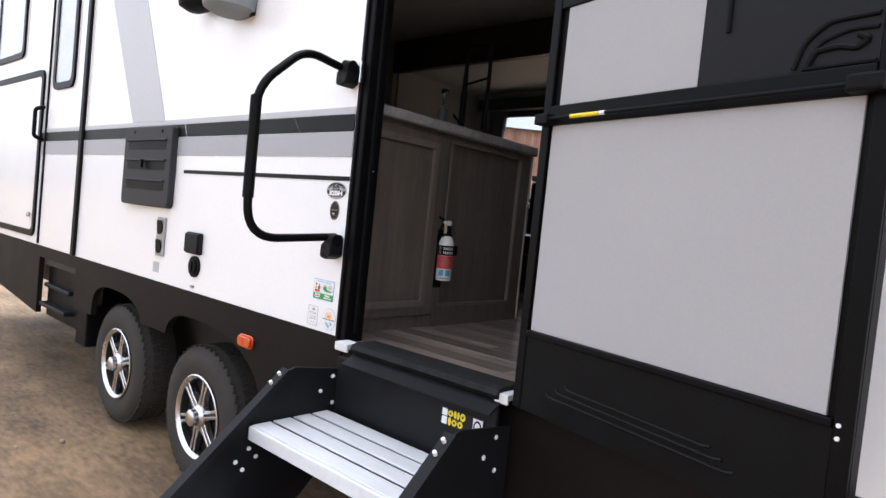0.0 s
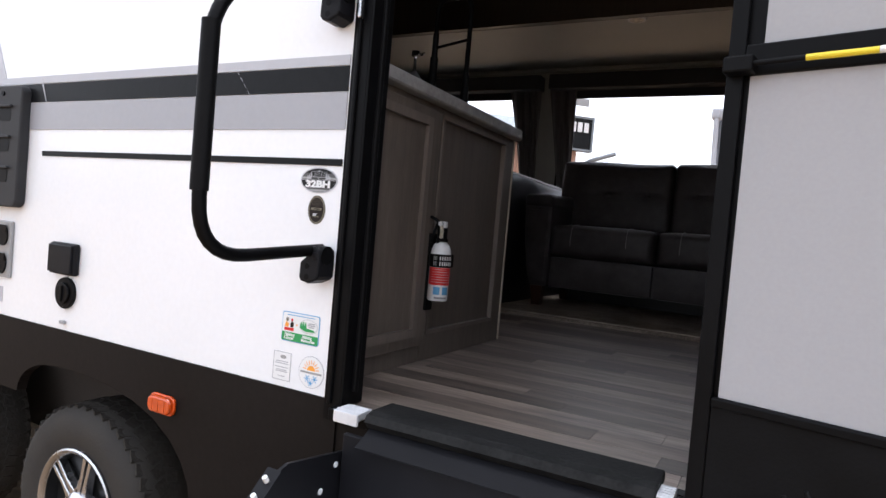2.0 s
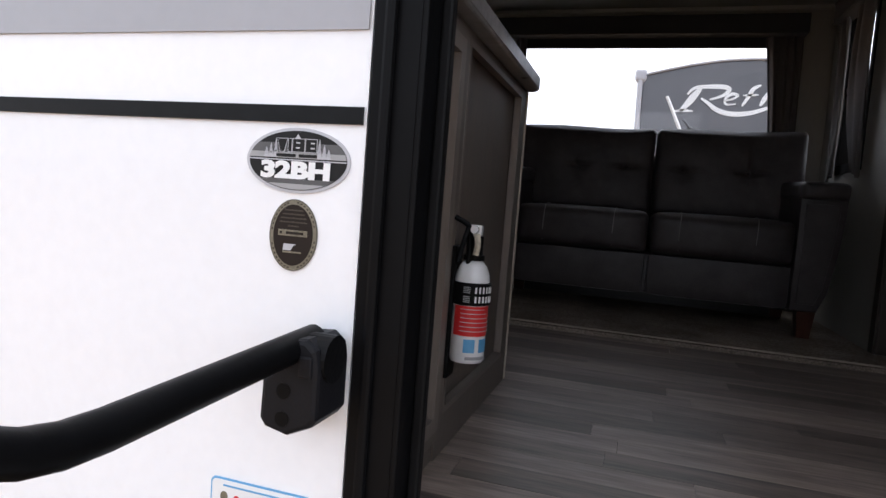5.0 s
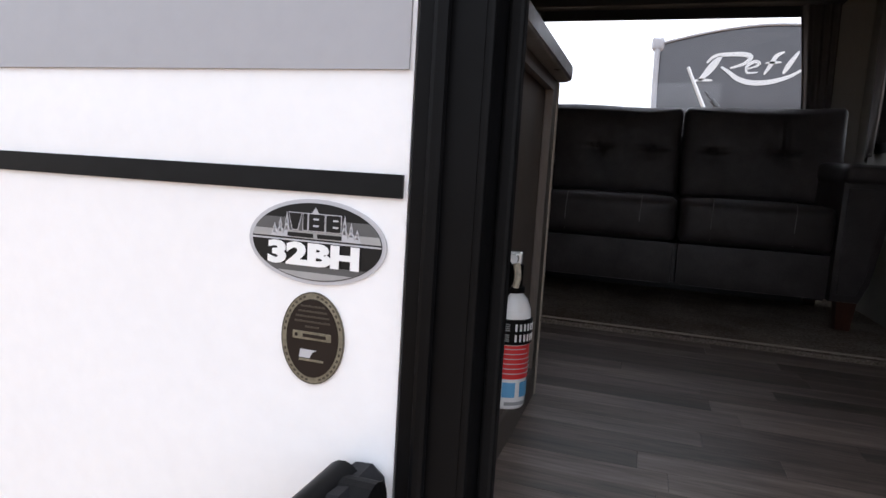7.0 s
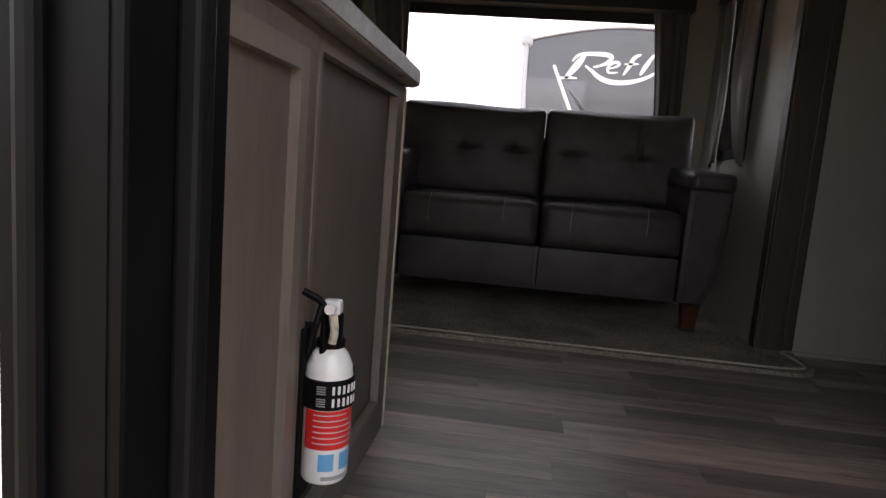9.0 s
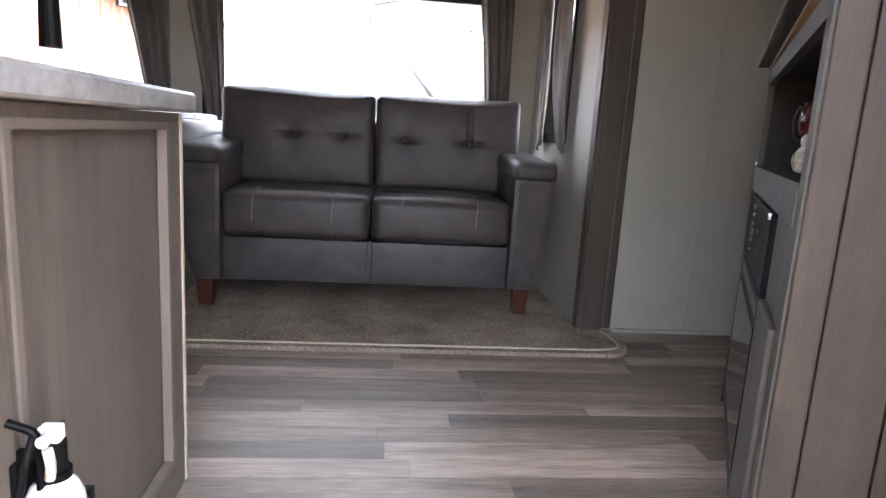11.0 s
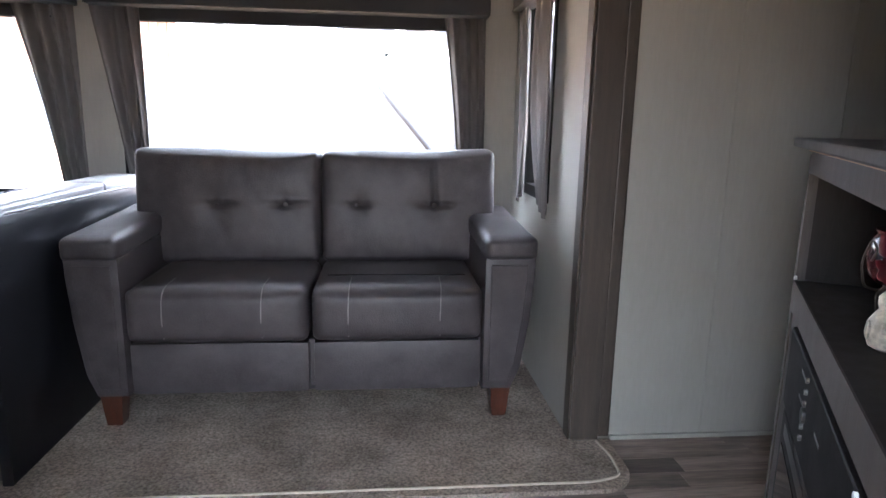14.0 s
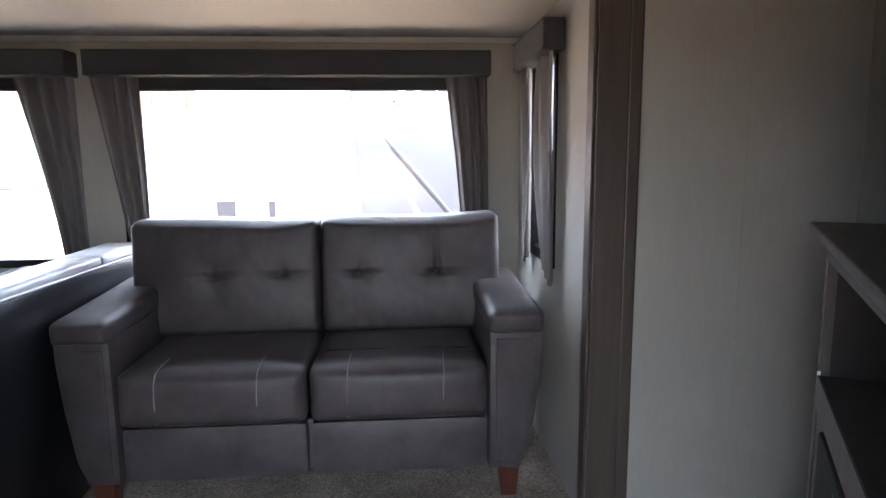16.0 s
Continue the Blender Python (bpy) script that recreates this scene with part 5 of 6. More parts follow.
def dinette():
    d = thing("dinette_bench", (0, 0, 0), "black-sided dinette bench with light grey cushions", "bench")
    r = 0.09
    out = [(5.842, FL + 0.019), (7.26, FL + 0.019), (7.26, 1.742)]
    out += [(5.842 + r - r * math.sin(a), 1.762 - r + r * math.cos(a)) for a in [math.pi / 2 * i / 8 for i in range(9)]]
    part("side_panel", prism(out, "x", -3.700, -3.662, 0.006), "bench", d, smooth=True)
    part("edge_piping", tube([(-3.667, 5.846, 1.62), (-3.667, 5.862, 1.735), (-3.667, 5.95, 1.766), (-3.667, 7.25, 1.746)], 0.005, 8), "cushion", d)
    part("base", box(-4.35, -3.702, 5.87, 7.25, FL + 0.019, 1.19, bevel=0.004), "cab_wood", d)
    part("seat_cushion", pad(-4.38, -3.702, 5.85, 7.22, 1.192, 1.344, 0.004, 0.03, (10, 16, 5)), "bench", d, smooth=True)
    part("back_cushion", pad(-3.875, -3.702, 5.858, 6.78, 1.345, 1.738, 0.006, 0.028, (8, 20, 12)), "bench", d, smooth=True)
    part("top_roll", pad(-3.875, -3.702, 5.858, 6.78, 1.738, 1.786, 0.004, 0.018, (8, 20, 6)), "cushion", d, "light grey padded top roll", smooth=True)
    part("back_cushion", pad(-3.90, -3.702, 6.79, 7.245, 1.345, 1.738, 0.006, 0.028, (8, 14, 12)), "bench", d, smooth=True)
    part("top_roll", pad(-3.90, -3.702, 6.79, 7.245, 1.738, 1.784, 0.004, 0.018, (8, 20, 6)), "cushion", d, "light grey padded top roll", smooth=True)
    p = pad(-0.04, 0.04, -0.22, 0.22, 0, 0.42, 0.05, 0.035, (6, 12, 12))
    p.transform(pose(-3.98, 6.42, 1.352, 0, 14, 0))
    pi = tagged(part("throw_pillow", p, "check", smooth=True), "grey checked throw pillow leaning on the bench", "pillow")
    t = thing("dinette_table", (0, 0, 0), "grey dinette table on a steel leg", "table")
    part("tabletop", box(-5.02, -4.45, 5.95, 7.24, 1.60, 1.63, bevel=0.01), "counter", t)
    part("leg", cyl((-4.72, 6.5, FL + 0.018), (-4.72, 6.5, 1.60), 0.03), "chrome", t)


dinette()

# ---- windows, curtains, valances ----


def window_y(name, hole, label):
    x0, x1, z0, z1 = hole
    w = thing(name, (0, 0, 0), label, "window", kind="structure")
    fr = [(x0, z0), (x1, z0), (x1, z1), (x0, z1)]
    inn = [(x0 + 0.04, z0 + 0.04), (x1 - 0.04, z0 + 0.04), (x1 - 0.04, z1 - 0.04), (x0 + 0.04, z1 - 0.04)]
    part("window_frame", ring(fr, inn, "y", 7.262, 7.335), "black_frame", w)
    part("pane", box(x0 + 0.03, x1 - 0.03, 7.305, 7.309, z0 + 0.03, z1 - 0.03), "glass", w)
    return w


window_y("window_1", WIN_A, "wide slide-out window in a black frame")
window_y("window_2", WIN_B, "dinette window in a black frame")
wc = thing("window_3", (0, 0, 0), "narrow side window in a black frame", "window", kind="structure")
y0, y1, z0, z1 = WIN_C
part("window_frame", ring([(y0, z0), (y1, z0), (y1, z1), (y0, z1)], [(y0 + 0.035, z0 + 0.05), (y1 - 0.035, z0 + 0.05), (y1 - 0.035, z1 - 0.035), (y0 + 0.035, z1 - 0.035)], "x", -1.806, -1.735), "black_frame", wc)
part("mid_bar", box(-1.804, -1.76, y0 + 0.03, y1 - 0.03, 2.175, 2.215, bevel=0.003), "black_frame", wc)
part("pane", box(-1.776, -1.772, y0 + 0.03, y1 - 0.03, z0 + 0.03, z1 - 0.03), "glass", wc)


def curtain(name, left, right, y, z0, z1, folds, amp, label, m=None, scoop=0.0):
    """A hanging cloth: left and right give its edges at a height from 0 (foot) to 1 (head); hem rises by scoop to one side."""
    nx, nz = 64, 26
    bm = bmesh.new()
    sides = []
    for off in (0, 0.004):
        rows = []
        for j in range(nz + 1):
            h = j / nz
            row = []
            for i in range(nx + 1):
                u = i / nx
                x = left(h) + (right(h) - left(h)) * u
                z = z0 + (z1 - z0) * h + scoop * (1 - h) ** 3 * (u - 0.5)
                f = amp * (0.65 + 0.35 * h) * math.sin(2 * math.pi * folds * u + 0.9 * math.sin(2.3 * h + 5 * u)) + 0.25 * amp * math.sin(17 * u + 4 * h)
                row.append(bm.verts.new((x, y + f + off, z)))
            rows.append(row)
        sides.append(rows)
    for rows in sides:
        for a, b in zip(rows, rows[1:]):
            for i in range(nx):
                bm.faces.new((a[i], a[i + 1], b[i + 1], b[i]))
    f, b = sides
    for j in range(nz):
        bm.faces.new((f[j][0], f[j + 1][0], b[j + 1][0], b[j][0])), bm.faces.new((f[j][nx], f[j + 1][nx], b[j + 1][nx], b[j][nx]))
    for i in range(nx):
        bm.faces.new((f[0][i], f[0][i + 1], b[0][i + 1], b[0][i])), bm.faces.new((f[nz][i], f[nz][i + 1], b[nz][i + 1], b[nz][i]))
    if m is not None:
        bm.transform(m)
    return tagged(part(name, bm, "curtain", smooth=True), label, "curtain", "window curtains")


curtain("curtain", lambda h: -2.105 - 0.085 * h ** 1.6, lambda h: -1.965 - 0.008 * h, 7.215, 1.72, 2.62, 4, 0.016, "taupe pleated curtain beside the wide window")
curtain("curtain", lambda h: -3.755 - 0.145 * h, lambda h: -3.660, 7.215, 1.72, 2.62, 3.5, 0.016, "taupe pleated curtain gathered beside the wide window")
curtain("curtain", lambda h: -4.085 - 0.17 * h ** 1.2, lambda h: -3.955 - 0.015 * h, 7.215, 1.72, 2.62, 4, 0.016, "taupe pleated curtain beside the dinette window")
curtain("curtain", lambda h: -5.45, lambda h: -5.25 + 0.1 * h, 7.215, 1.72, 2.62, 4, 0.016, "taupe pleated curtain beside the dinette window")
# the side window's pair hang in its own plane
SW = Matrix.Translation((-1.835, 0, 0)) @ Matrix.Rotation(radians(90), 4, "Z")
curtain("curtain", lambda h: 6.395 + 0.01 * h, lambda h: 6.52 + 0.14 * h + 0.13 * math.sin(math.pi * h), 0, 1.715, 2.61, 2.5, 0.014, "short taupe curtain tied at the side window", SW, 0.05)
curtain("curtain", lambda h: 6.86 - 0.02 * h - 0.07 * math.sin(math.pi * h), lambda h: 6.955 + 0.02 * h, 0, 1.715, 2.61, 2, 0.014, "short taupe curtain tied at the side window", SW, -0.05)


def valance(name, bm, label):
    v = tagged(part(name, bm, "valance"), label, "valance")
    xs, ys = [q.co.x for q in v.data.vertices], [q.co.y for q in v.data.vertices]
    wide, deep = max(xs) - min(xs), max(ys) - min(ys)
    for z0, z1 in ((2.5855, 2.5915), (2.6945, 2.7005)):
        if wide > deep:
            part("welt", tube([(min(xs) + 0.004, min(ys) - 0.001, (z0 + z1) / 2), (max(xs) - 0.004, min(ys) - 0.001, (z0 + z1) / 2)], 0.004, 6), "valance", v)
        else:
            part("welt", tube([(min(xs) - 0.001, min(ys) + 0.004, (z0 + z1) / 2), (min(xs) - 0.001, max(ys) - 0.004, (z0 + z1) / 2)], 0.004, 6), "valance", v)
    return v


valance("valance", box(-3.885, -1.965, 7.135, 7.262, 2.584, 2.702, bevel=0.008), "charcoal padded valance over the wide window")
valance("valance", box(-5.5, -3.958, 7.135, 7.262, 2.584, 2.702, bevel=0.008), "charcoal padded valance over the dinette window")
valance("valance", box(-1.885, -1.800, 6.385, 6.985, 2.584, 2.702, bevel=0.008), "charcoal padded valance over the side window")
for a, b in ((-3.78, -2.08), (-5.38, -4.02)):
    rs_ = thing("roller_shade", (0, 0, 0), "dark rolled-up shade under the valance", "shade")
    part("cloth", box(a, b, 7.238, 7.244, 2.530, 2.62), "valance", rs_)
    part("hem_bar", cyl((a, 7.241, 2.530), (b, 7.241, 2.530), 0.009, n=10), "valance", rs_)
lt = thing("ceiling_light", (0, 0, 0), "small round flush ceiling light", "ceiling light")
part("trim_ring", lathe([(0.055, -0.012), (0.06, -0.004), (0.06, 0.0)], (-3.02, 6.25, 2.7845), 28), "ext_white", lt, smooth=True)
part("lens", lathe([(0.038, -0.002), (0.044, 0.0)], (-3.02, 6.25, 2.7715), 24), "ceramic", lt)

# ---- angled entertainment unit with range ----
U = pose(-1.490, 5.330, 0, 0, 0, 241.3)


def uput(name, bm, mat, parent, label="", smooth=False):
    bm.transform(U)
    return part(name, bm, mat, parent, label, smooth)


def unit():
    k = thing("angled_cabinet", (0, 0, 0), "angled grey-brown wood cabinet with an open shelf niche", "cabinet")
    L, D = 1.22, 0.46
    uput("back", box(0.0, L, D - 0.02, D, FL + 0.001, 2.012), "unit_wood", k)
    # boards inside the niche carry the recess's shade in their colour
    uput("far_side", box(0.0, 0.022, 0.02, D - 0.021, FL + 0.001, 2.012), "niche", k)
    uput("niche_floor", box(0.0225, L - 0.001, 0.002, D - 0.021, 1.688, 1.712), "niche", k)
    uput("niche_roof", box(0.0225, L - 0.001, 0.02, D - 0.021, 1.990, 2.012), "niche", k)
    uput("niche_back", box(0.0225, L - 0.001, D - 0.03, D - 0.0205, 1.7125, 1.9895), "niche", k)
    uput("stile", box(0.0, 0.030, 0.0, 0.0198, FL + 0.001, 2.012), "unit_wood", k)
    uput("stile", box(L - 0.060, L, 0.0, 0.0198, FL + 0.001, 2.012), "unit_wood", k)
    uput("top_rail", box(0.0305, L - 0.0605, 0.0, 0.0198, 1.970, 2.018), "unit_wood", k)
    uput("mid_rail", box(0.0305, L - 0.0605, -0.002, 0.0018, 1.640, 1.7122), "unit_wood", k)
    uput("core", box(0.0225, L - 0.001, 0.045, D - 0.021, FL + 0.001, 1.6875), "rim_dark", k)
    uput("lower_panel", box(0.885, L - 0.0605, 0.004, 0.0198, FL + 0.03, 1.6395), "unit_wood", k)
    uput("lower_door", box(0.905, L - 0.07, -0.010, 0.0035, 0.97, 1.46, bevel=0.004), "unit_wood", k)
    uput("filler_panel", box(0.0305, 0.150, 0.004, 0.0198, 0.9555, 1.6395, bevel=0.002), "unit_wood", k)
    uput("base_rail", box(0.0305, 0.8845, 0.012, 0.03, FL + 0.001, 0.955), "unit_wood", k)
    e = uput("end_panel", box(L, L + 0.004, 0.004, D + 0.14, FL + 0.001, 2.012), "trim_wood", k)
    x = 0.004
    for i, w in enumerate((0.052, 0.10, 0.10, 0.10, 0.10, 0.13)):
        uput("board", box(L + 0.0045, L + 0.020, x, x + w - 0.003, FL + 0.001, 2.012, bevel=0.002), "plank_wood", e)
        x += w
    uput("shelf_stud", cyl((0.045, 0.001, 1.722), (0.045, -0.005, 1.722), 0.005, n=10), "label_white", k)
    top = [(-0.02, -0.035), (L - 0.05, -0.05)]
    top += [(L - 0.04 + 0.11 * math.sin(a), 0.06 - 0.11 * math.cos(a)) for a in [math.pi / 2 * i / 8 for i in range(9)]]
    top += [(L + 0.07, D + 0.15), (-0.03, D + 0.15)]
    t = tagged(uput("cabinet_top", prism(top, "z", 2.030, 2.050, 0.004), "grey_top", None), "dark stone-look top with a rounded metal-edged corner", "countertop")
    uput("underlay", prism([(a * 0.97, b + 0.034) for a, b in top], "z", 2.0200, 2.0298), "tan_edge", t, "tan wood underside")
    band = top[3:-1]
    bm = bmesh.new()
    lo = [bm.verts.new((a, b, 2.031)) for a, b in band]
    hi = [bm.verts.new((a, b, 2.0535)) for a, b in band]
    for i in range(len(band) - 1):
        bm.faces.new((lo[i], lo[i + 1], hi[i + 1], hi[i]))
    edge = uput("metal_edge", bm, "chrome", t, "bright metal edging", smooth=True)
    md = edge.modifiers.new("thickness", "SOLIDIFY")
    md.thickness, md.offset = 0.006, 0
    # range set into the face
    r = thing("oven_range", (0, 0, 0), "black built-in oven with a row of control knobs", "oven")
    cp_ = uput("control_panel", box(0.152, 0.880, -0.008, 0.040, 1.452, 1.634, bevel=0.006), "black_plastic", r)
    for i, z in enumerate((1.615, 1.592, 1.569, 1.546, 1.523, 1.500)):
        uput("button", cyl((0.445, -0.008, z), (0.445, -0.014, z), 0.0055 if i != 3 else 0.015, n=14), "label_steel" if i != 3 else "rim_dark", cp_)
    for xx, zz in ((0.36, 1.55), (0.36, 1.60), (0.56, 1.56)):
        uput("print_bar", box(xx, xx + 0.05, -0.0088, -0.0081, zz, zz + 0.006), "label_steel", cp_)
    uput("edge_screw", cyl((0.868, -0.008, 1.628), (0.868, -0.013, 1.628), 0.007, n=10), "label_white", cp_)
    od = uput("oven_door", box(0.156, 0.878, -0.004, 0.040, 0.965, 1.440, bevel=0.006), "black_plastic", r)
    uput("door_glass", box(0.20, 0.83, -0.0065, -0.0042, 1.03, 1.37), "tinted", od, "dark glass")
    uput("grip_slot", box(0.21, 0.82, -0.0052, -0.0041, 1.395, 1.425), "rim_dark", od)
    # upper cabinet on the wall behind, its shade put into the near-black colour
    u = thing("wall_cabinet", (0, 0, 0), "wood wall cabinet hung under the ceiling, shade put into its colour", "cabinet")
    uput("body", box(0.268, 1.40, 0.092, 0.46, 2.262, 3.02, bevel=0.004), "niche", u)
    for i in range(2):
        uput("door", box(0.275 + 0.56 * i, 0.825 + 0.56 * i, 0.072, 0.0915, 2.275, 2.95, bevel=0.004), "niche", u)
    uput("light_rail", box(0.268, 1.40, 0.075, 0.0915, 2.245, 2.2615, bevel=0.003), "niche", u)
    # black set-top box on the cabinet
    b = thing("black_console", (0, 0, 0), "glossy black appliance standing on the cabinet top", "appliance")
    uput("body", box(0.86, 1.14, 0.16, 0.40, 2.056, 2.16, bevel=0.02, seg=3), "tinted", b)
    uput("knob", cyl((1.14, 0.25, 2.11), (1.155, 0.25, 2.11), 0.02), "chrome", b)
    for xx in (0.90, 1.10):
        uput("foot", cyl((xx, 0.22, 2.050), (xx, 0.22, 2.058), 0.012), "black_plastic", b)


unit()


def bird(x, y, turn, s, label):
    prof = [(0.020, 0.0), (0.031, 0.006), (0.038, 0.028), (0.036, 0.050), (0.027, 0.066), (0.021, 0.074), (0.024, 0.086), (0.0235, 0.098), (0.015, 0.108), (0.004, 0.112)]
    bm = lathe(prof, (0, 0, 0), 24)
    for v in bm.verts:
        v.co.x *= 1.12 if v.co.z < 0.07 else 1.0
        v.co.x += 0.006 if v.co.z > 0.07 else 0
    beak = bmesh.new()
    bmesh.ops.create_cone(beak, cap_ends=True, segments=8, radius1=0.008, radius2=0.001, depth=0.022)
    beak.transform(Matrix.Translation((0.036, 0, 0.092)) @ Matrix.Rotation(radians(90), 4, "Y"))
    join(bm, beak)
    for sg in (-1, 1):
        wing = bmesh.new()
        bmesh.ops.create_icosphere(wing, subdivisions=2, radius=0.024)
        wing.transform(Matrix.Translation((-0.008, 0.031 * sg, 0.036)) @ Matrix.Diagonal((1.2, 0.26, 0.85, 1)))
        join(bm, wing)
        eye = bmesh.new()
        bmesh.ops.create_icosphere(eye, subdivisions=1, radius=0.0035)
        eye.transform(Matrix.Translation((0.022, 0.015 * sg, 0.098)))
        join(bm, eye)
    tail = prism([(-0.030, 0.03), (-0.066, 0.055), (-0.060, 0.064), (-0.028, 0.052)], "y", -0.010, 0.010, 0.003)
    join(bm, tail)
    bm.transform(U @ Matrix.Translation((x, y, 1.7122)) @ Matrix.Rotation(turn, 4, "Z") @ Matrix.Scale(s, 4))
    return tagged(part("bird_figurine", bm, "ceramic", smooth=True), label, "figurine", "bird figurines")


bird(0.505, 0.085, radians(165), 0.90, "small cream ceramic bird figurine on the shelf")
bird(0.625, 0.110, radians(185), 1.16, "larger cream ceramic bird figurine on the shelf")
v_ = thing("red_vase", (0, 0, 0), "dark red glazed pot in a curled wire stand", "vase")
uput("pot", lathe([(0.036, 0), (0.050, 0.015), (0.056, 0.045), (0.053, 0.075), (0.044, 0.090), (0.049, 0.098)], (0.375, 0.12, 1.798), 26), "red_glass", v_, smooth=True)
for k_ in range(3):
    a_ = radians(120 * k_ + 190)
    ca, sa = math.cos(a_), math.sin(a_)
    uput("wire_leg", tube([(0.375 + r_ * ca, 0.12 + r_ * sa, z_) for r_, z_ in ((0.030, 1.799), (0.050, 1.785), (0.040, 1.74), (0.062, 1.7145))], 0.0032, 8), "trim_wood", v_, "curled wire leg")
    uput("wire_curl", tube([(0.375 + r_ * ca, 0.12 + r_ * sa, z_) for r_, z_ in ((0.050, 1.790), (0.085, 1.800), (0.098, 1.845), (0.080, 1.885), (0.062, 1.865), (0.075, 1.845))], 0.0022, 8), "trim_wood", v_, "curled wire handle")

# ---- outside, beyond the windows ----


def neighbour_trailer():
    t = thing("neighbour_trailer", (0, 0, 0), "dark grey fifth-wheel trailer parked behind the lot", "trailer")
    x0, x1, yf = -2.96, -0.40, 11.3
    top = [(x0 + (x1 - x0) * i / 12, 3.20 + 0.24 * math.sin(math.pi * min(1, i / 12 * 0.9 + 0.04))) for i in range(13)]
    part("front_cap", prism([(x1, 1.0), (x0 + 0.12, 1.0), (x0, 2.4)] + top, "y", yf, yf + 0.35, 0.03), "rv_grey", t)
    part("body", prism([(x1, 0.9), (x0 + 0.05, 0.9), (x0 + 0.05, 3.15), (x1, 3.3)], "y", yf + 0.351, yf + 7), "gelcoat", t)
    part("cap_edge", tube([(x0 + 0.10, yf - 0.005, 1.2), (x0 - 0.01, yf - 0.005, 2.6), (x0 - 0.02, yf - 0.005, 3.22)], 0.035, 10), "decal_light", t, "pale rubber edge")
    part("corner_lamp", pad(x0 - 0.09, x0 + 0.06, yf - 0.04, yf + 0.06, 3.14, 3.32, 0.01, 0.05, (6, 6, 6)), "decal_light", t)
    part("top_edge", tube([(p[0], yf - 0.005, p[1]) for p in top], 0.018, 8), "decal_light", t)
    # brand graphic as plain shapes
    L = part("graphic_plate", box(-2.15, -0.75, yf - 0.006, yf - 0.001, 2.985, 2.995), "rv_grey", t)

    def stroke(points, wide):
        """A flat brush stroke that swells in its middle and thins out at both ends."""
        p = [Vector(q) for q in points]
        fine = []
        for i in range(len(p) - 1):
            q0, q1, q2, q3 = p[max(0, i - 1)], p[i], p[i + 1], p[min(len(p) - 1, i + 2)]
            for j in range(6):
                u = j / 6
                fine.append(0.5 * (2 * q1 + (q2 - q0) * u + (2 * q0 - 5 * q1 + 4 * q2 - q3) * u * u + (3 * q1 - q0 - 3 * q2 + q3) * u ** 3))
        fine.append(p[-1])
        bm, rows, n_ = bmesh.new(), [], len(fine) - 1
        for i, q in enumerate(fine):
            d = (fine[min(n_, i + 1)] - fine[max(0, i - 1)]).normalized()
            side = Vector((-d.y, d.x)) * wide * (0.35 + 0.65 * math.sin(math.pi * i / n_)) / 2
            rows.append([bm.verts.new((e_.x, y_, e_.y)) for y_ in (yf - 0.012, yf - 0.0062) for e_ in (q + side, q - side)])
        for u, v in zip(rows, rows[1:]):
            for i, j in ((0, 1), (1, 3), (3, 2), (2, 0)):
                bm.faces.new((u[i], u[j], v[j], v[i]))
        for u in (rows[0], rows[-1]):
            bm.faces.new((u[0], u[1], u[3], u[2]))
        bmesh.ops.recalc_face_normals(bm, faces=bm.faces)
        part("logo_shape", bm, "label_white", L)
    stroke([(-2.54, 2.79), (-2.44, 2.80), (-2.32, 2.797)], 0.035)
    stroke([(-2.47, 2.79), (-2.38, 2.90), (-2.31, 3.00), (-2.25, 3.08)], 0.085)
    stroke([(-2.40, 3.00), (-2.32, 3.08), (-2.14, 3.10), (-1.98, 3.095), (-1.93, 3.06), (-2.00, 2.99), (-2.14, 2.94)], 0.055)
    stroke([(-2.24, 2.955), (-2.15, 2.895), (-2.05, 2.82), (-1.90, 2.775), (-1.70, 2.785), (-1.50, 2.85), (-1.34, 2.95)], 0.060)
    stroke([(-1.97, 2.93), (-1.87, 2.96), (-1.83, 3.00), (-1.89, 3.015), (-1.96, 2.96), (-1.95, 2.89), (-1.84, 2.895)], 0.036)
    stroke([(-1.77, 2.87), (-1.71, 2.98), (-1.66, 3.08), (-1.58, 3.125)], 0.050)
    stroke([(-1.77, 3.00), (-1.68, 3.005), (-1.60, 3.01)], 0.028)
    stroke([(-1.57, 2.88), (-1.52, 2.98), (-1.43, 3.13)], 0.055)
    stroke([(-1.36, 2.90), (-1.27, 3.0), (-1.16, 2.98)], 0.045)
    for k in range(2):
        part("tyre", lathe([(0.2, -0.1), (0.36, -0.08), (0.37, 0.08), (0.2, 0.1)], (x0 + 0.15, yf + 4.2 + 0.95 * k, 0.37), 28, Matrix.Rotation(radians(90), 4, "Y")), "rubber", t)
    part("landing_leg", box(x0 + 0.4, x0 + 0.5, yf + 0.5, yf + 0.6, 0, 1.0), "black_frame", t)
    part("landing_leg", box(x1 - 0.5, x1 - 0.4, yf + 0.5, yf + 0.6, 0, 1.0), "black_frame", t)


neighbour_trailer()
lp = thing("leaning_pole", (0, 0, 0), "thin dark pole leaning on its base outside the window", "pole")
part("rod", cyl((-2.47, 9.0, 2.27), (-0.58, 9.02, 0.02), 0.022, 0.030, 12), "pole", lp)
part("tip", cyl((-2.53, 9.0, 2.34), (-2.47, 9.0, 2.27), 0.010, n=8), "pole", lp)
part("foot", box(-0.70, -0.48, 8.93, 9.13, -0.01, 0.03, bevel=0.01), "black_plastic", lp)
wp = thing("white_pole", (0, 0, 0), "white leaning pole outside the window", "pole")
part("rod", cyl((-2.68, 9.3, 2.60), (-1.48, 9.32, 0.02), 0.014, 0.034, 12), "label_white", wp)
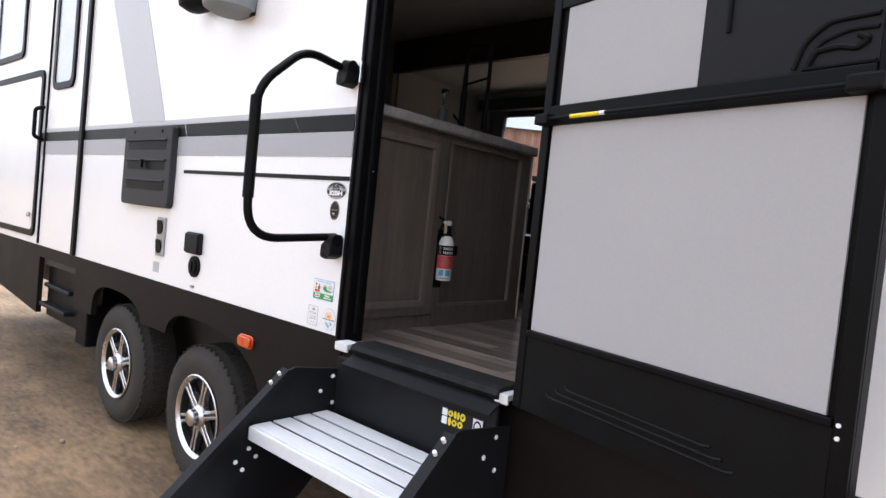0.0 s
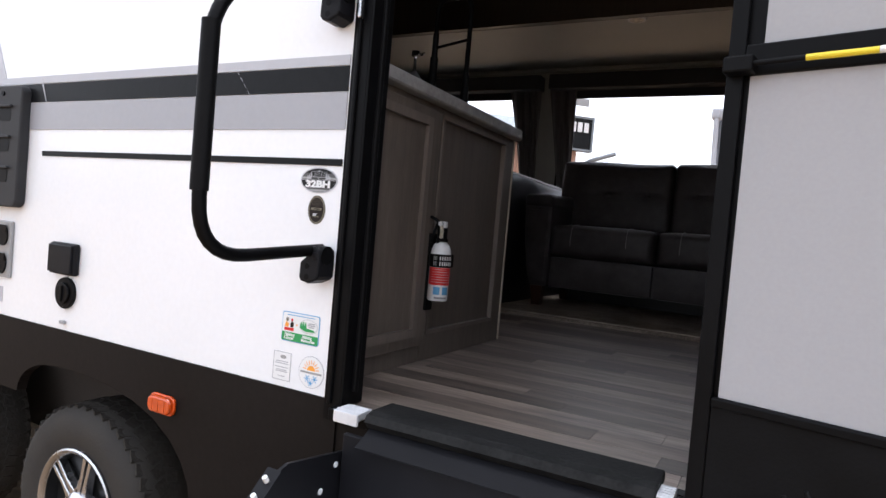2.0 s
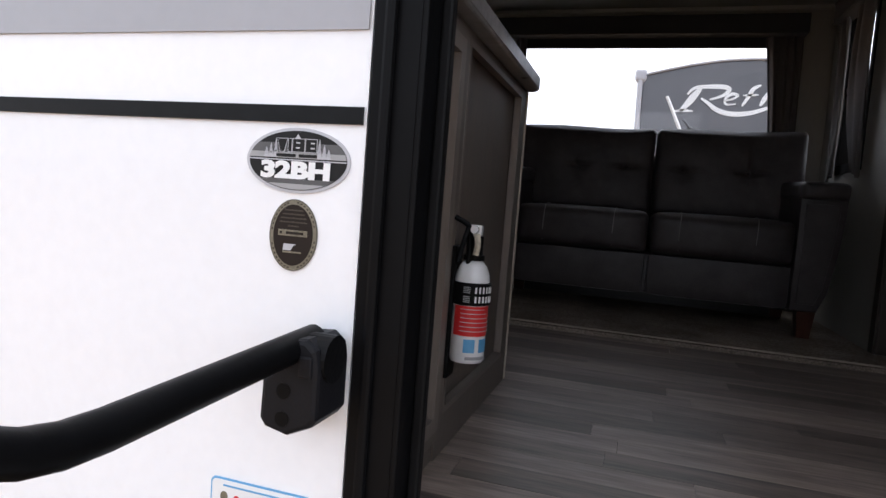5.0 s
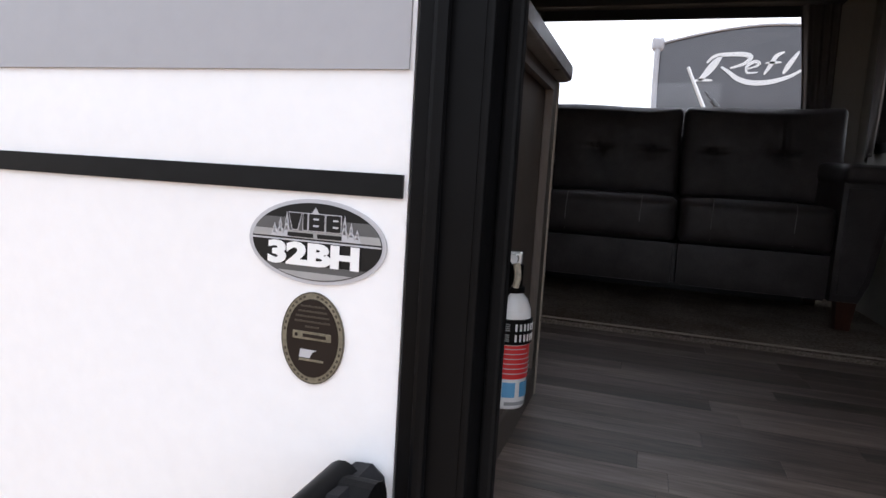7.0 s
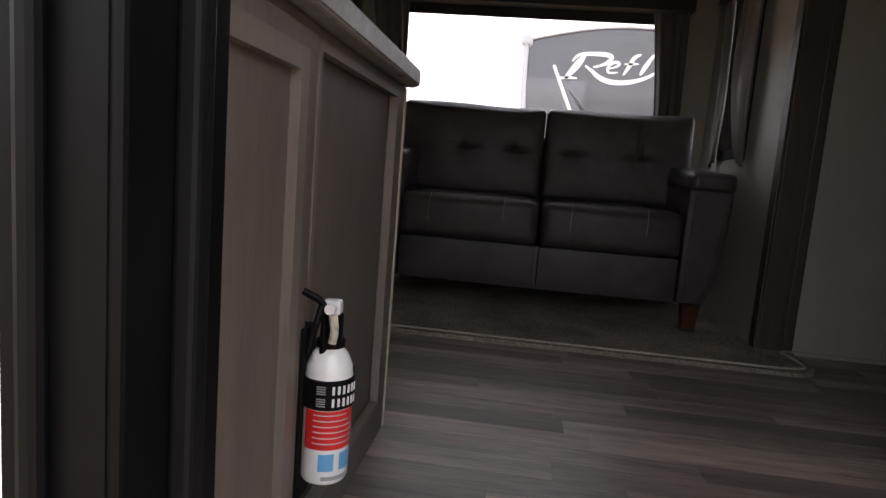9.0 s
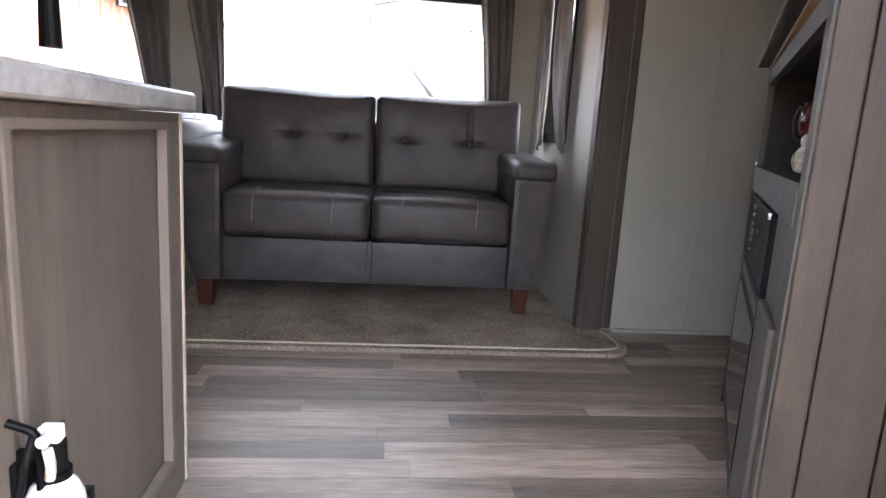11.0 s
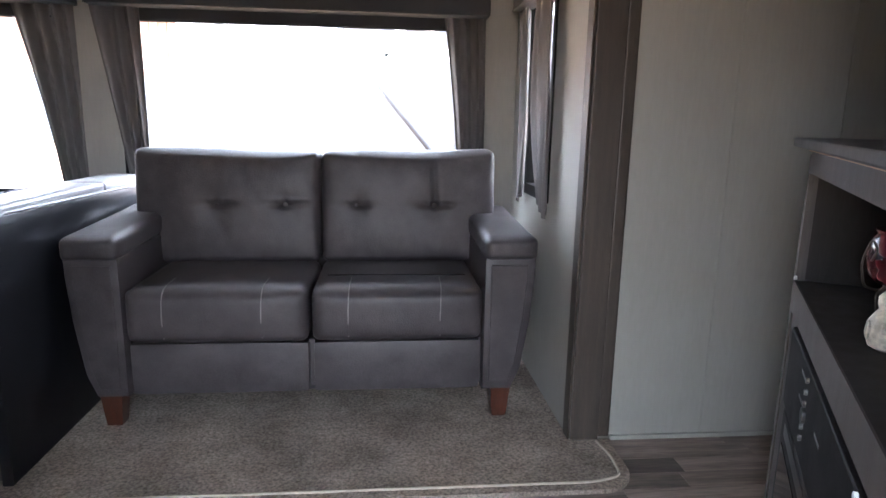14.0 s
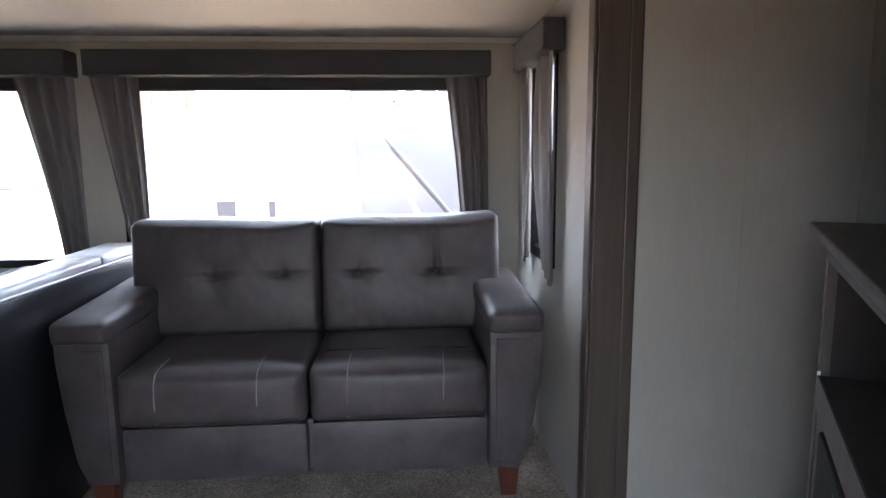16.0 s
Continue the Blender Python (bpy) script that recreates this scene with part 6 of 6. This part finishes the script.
part("foot", box(-1.58, -1.38, 9.22, 9.42, -0.01, 0.03, bevel=0.01), "black_plastic", wp)


def shed():
    s = thing("roadside_building", (0, 0, 0), "long rust-red sided building with a roof sign", "building")
    part("wall", box(-70, -19.9, 61.8, 80, 0, 10.6), "rust", s, "rust-red ribbed siding")
    for i in range(60):
        part("siding_rib", box(-65 + 0.75 * i, -64.75 + 0.75 * i, 61.65, 61.79, 4.8, 10.4), "rust", s)
    part("roof", prism([(61.2, 10.6), (80.2, 10.6), (80.2, 14.2), (66.0, 13.6)], "x", -70.1, -19.7), "slate", s, "grey sloping roof")
    part("plinth", box(-70, -19.9, 61.4, 61.79, 0, 5.0), "slate", s)
    sg = part("sign", box(-25.8, -18.9, 60.6, 61.2, 10.1, 13.4), "decal_dark", s, "dark sign board")
    part("sign_edge", ring([(-25.8, 10.1), (-18.9, 10.1), (-18.9, 13.4), (-25.8, 13.4)], [(-25.6, 10.3), (-19.1, 10.3), (-19.1, 13.2), (-25.6, 13.2)], "y", 60.5, 60.59), "slate", sg)
    for i in range(9):
        part("sign_bar", box(-25.2 + 0.66 * i, -24.75 + 0.66 * i, 60.5, 60.58, 11.9, 12.8), "label_white", sg)
    for i in range(3):
        part("roof_bar", box(-25.6 + 2.3 * i, -24.2 + 2.3 * i, 60.6, 60.8, 14.4, 15.1), "label_grey", sg)
    part("lamp_arm", tube([(-19.9, 61.3, 8.6), (-19.0, 60, 9.3), (-17.2, 59, 10.0)], 0.22, 8), "slate", s)
    turn = Matrix.Rotation(radians(42), 4, "Z")
    pivot = Vector((-20.0, 61.5, 0))
    s.rotation_euler = (0, 0, radians(42))
    s.location = pivot - turn @ pivot


shed()
for x, y, w, h, lab in ((-5.50, 15.4, 0.43, 1.53, "pale grey utility cabinet far outside"), (-4.69, 15.4, 0.22, 1.52, "slim pale utility post far outside")):
    ub = thing("utility_box", (0, 0, 0), lab, "utility box")
    part("cabinet", box(x - w / 2, x + w / 2, y, y + 0.4, -0.01, h, bevel=0.03), "decal_light", ub)
    part("door", box(x - w / 2 + 0.05, x + w / 2 - 0.05, y - 0.012, y - 0.001, 0.25, h - 0.12), "pole", ub)

# ---- floor planks, piece by piece ----


def planks():
    floor = new("floor")
    tagged(floor, "grey-brown wood-look vinyl plank floor", "floor", kind="structure")
    rnd = random.Random(11)
    pitch, gap = 0.092, 0.0012
    meshes = {}

    def plank(length):
        key = round(length, 3)
        if key not in meshes:
            bm = bmesh.new()
            add_box(bm, 0, length - gap, 0, pitch - gap, 0, 0.006)
            me = bpy.data.meshes.new("plank")
            bm.to_mesh(me)
            bm.free()
            me.materials.append(M["floor_plank"])
            meshes[key] = me
        return meshes[key]
    y, row = W + 0.038, 0
    while y < 6.05:
        x = -4.6 - rnd.uniform(0, 0.9)
        while x < 0.4:
            ob = new("plank", plank(0.92))
            ob.location = (x, y, FL - 0.006 + rnd.uniform(0, 0.0004))
            ob.parent = floor
            x += 0.92
        y += pitch
        row += 1


planks()
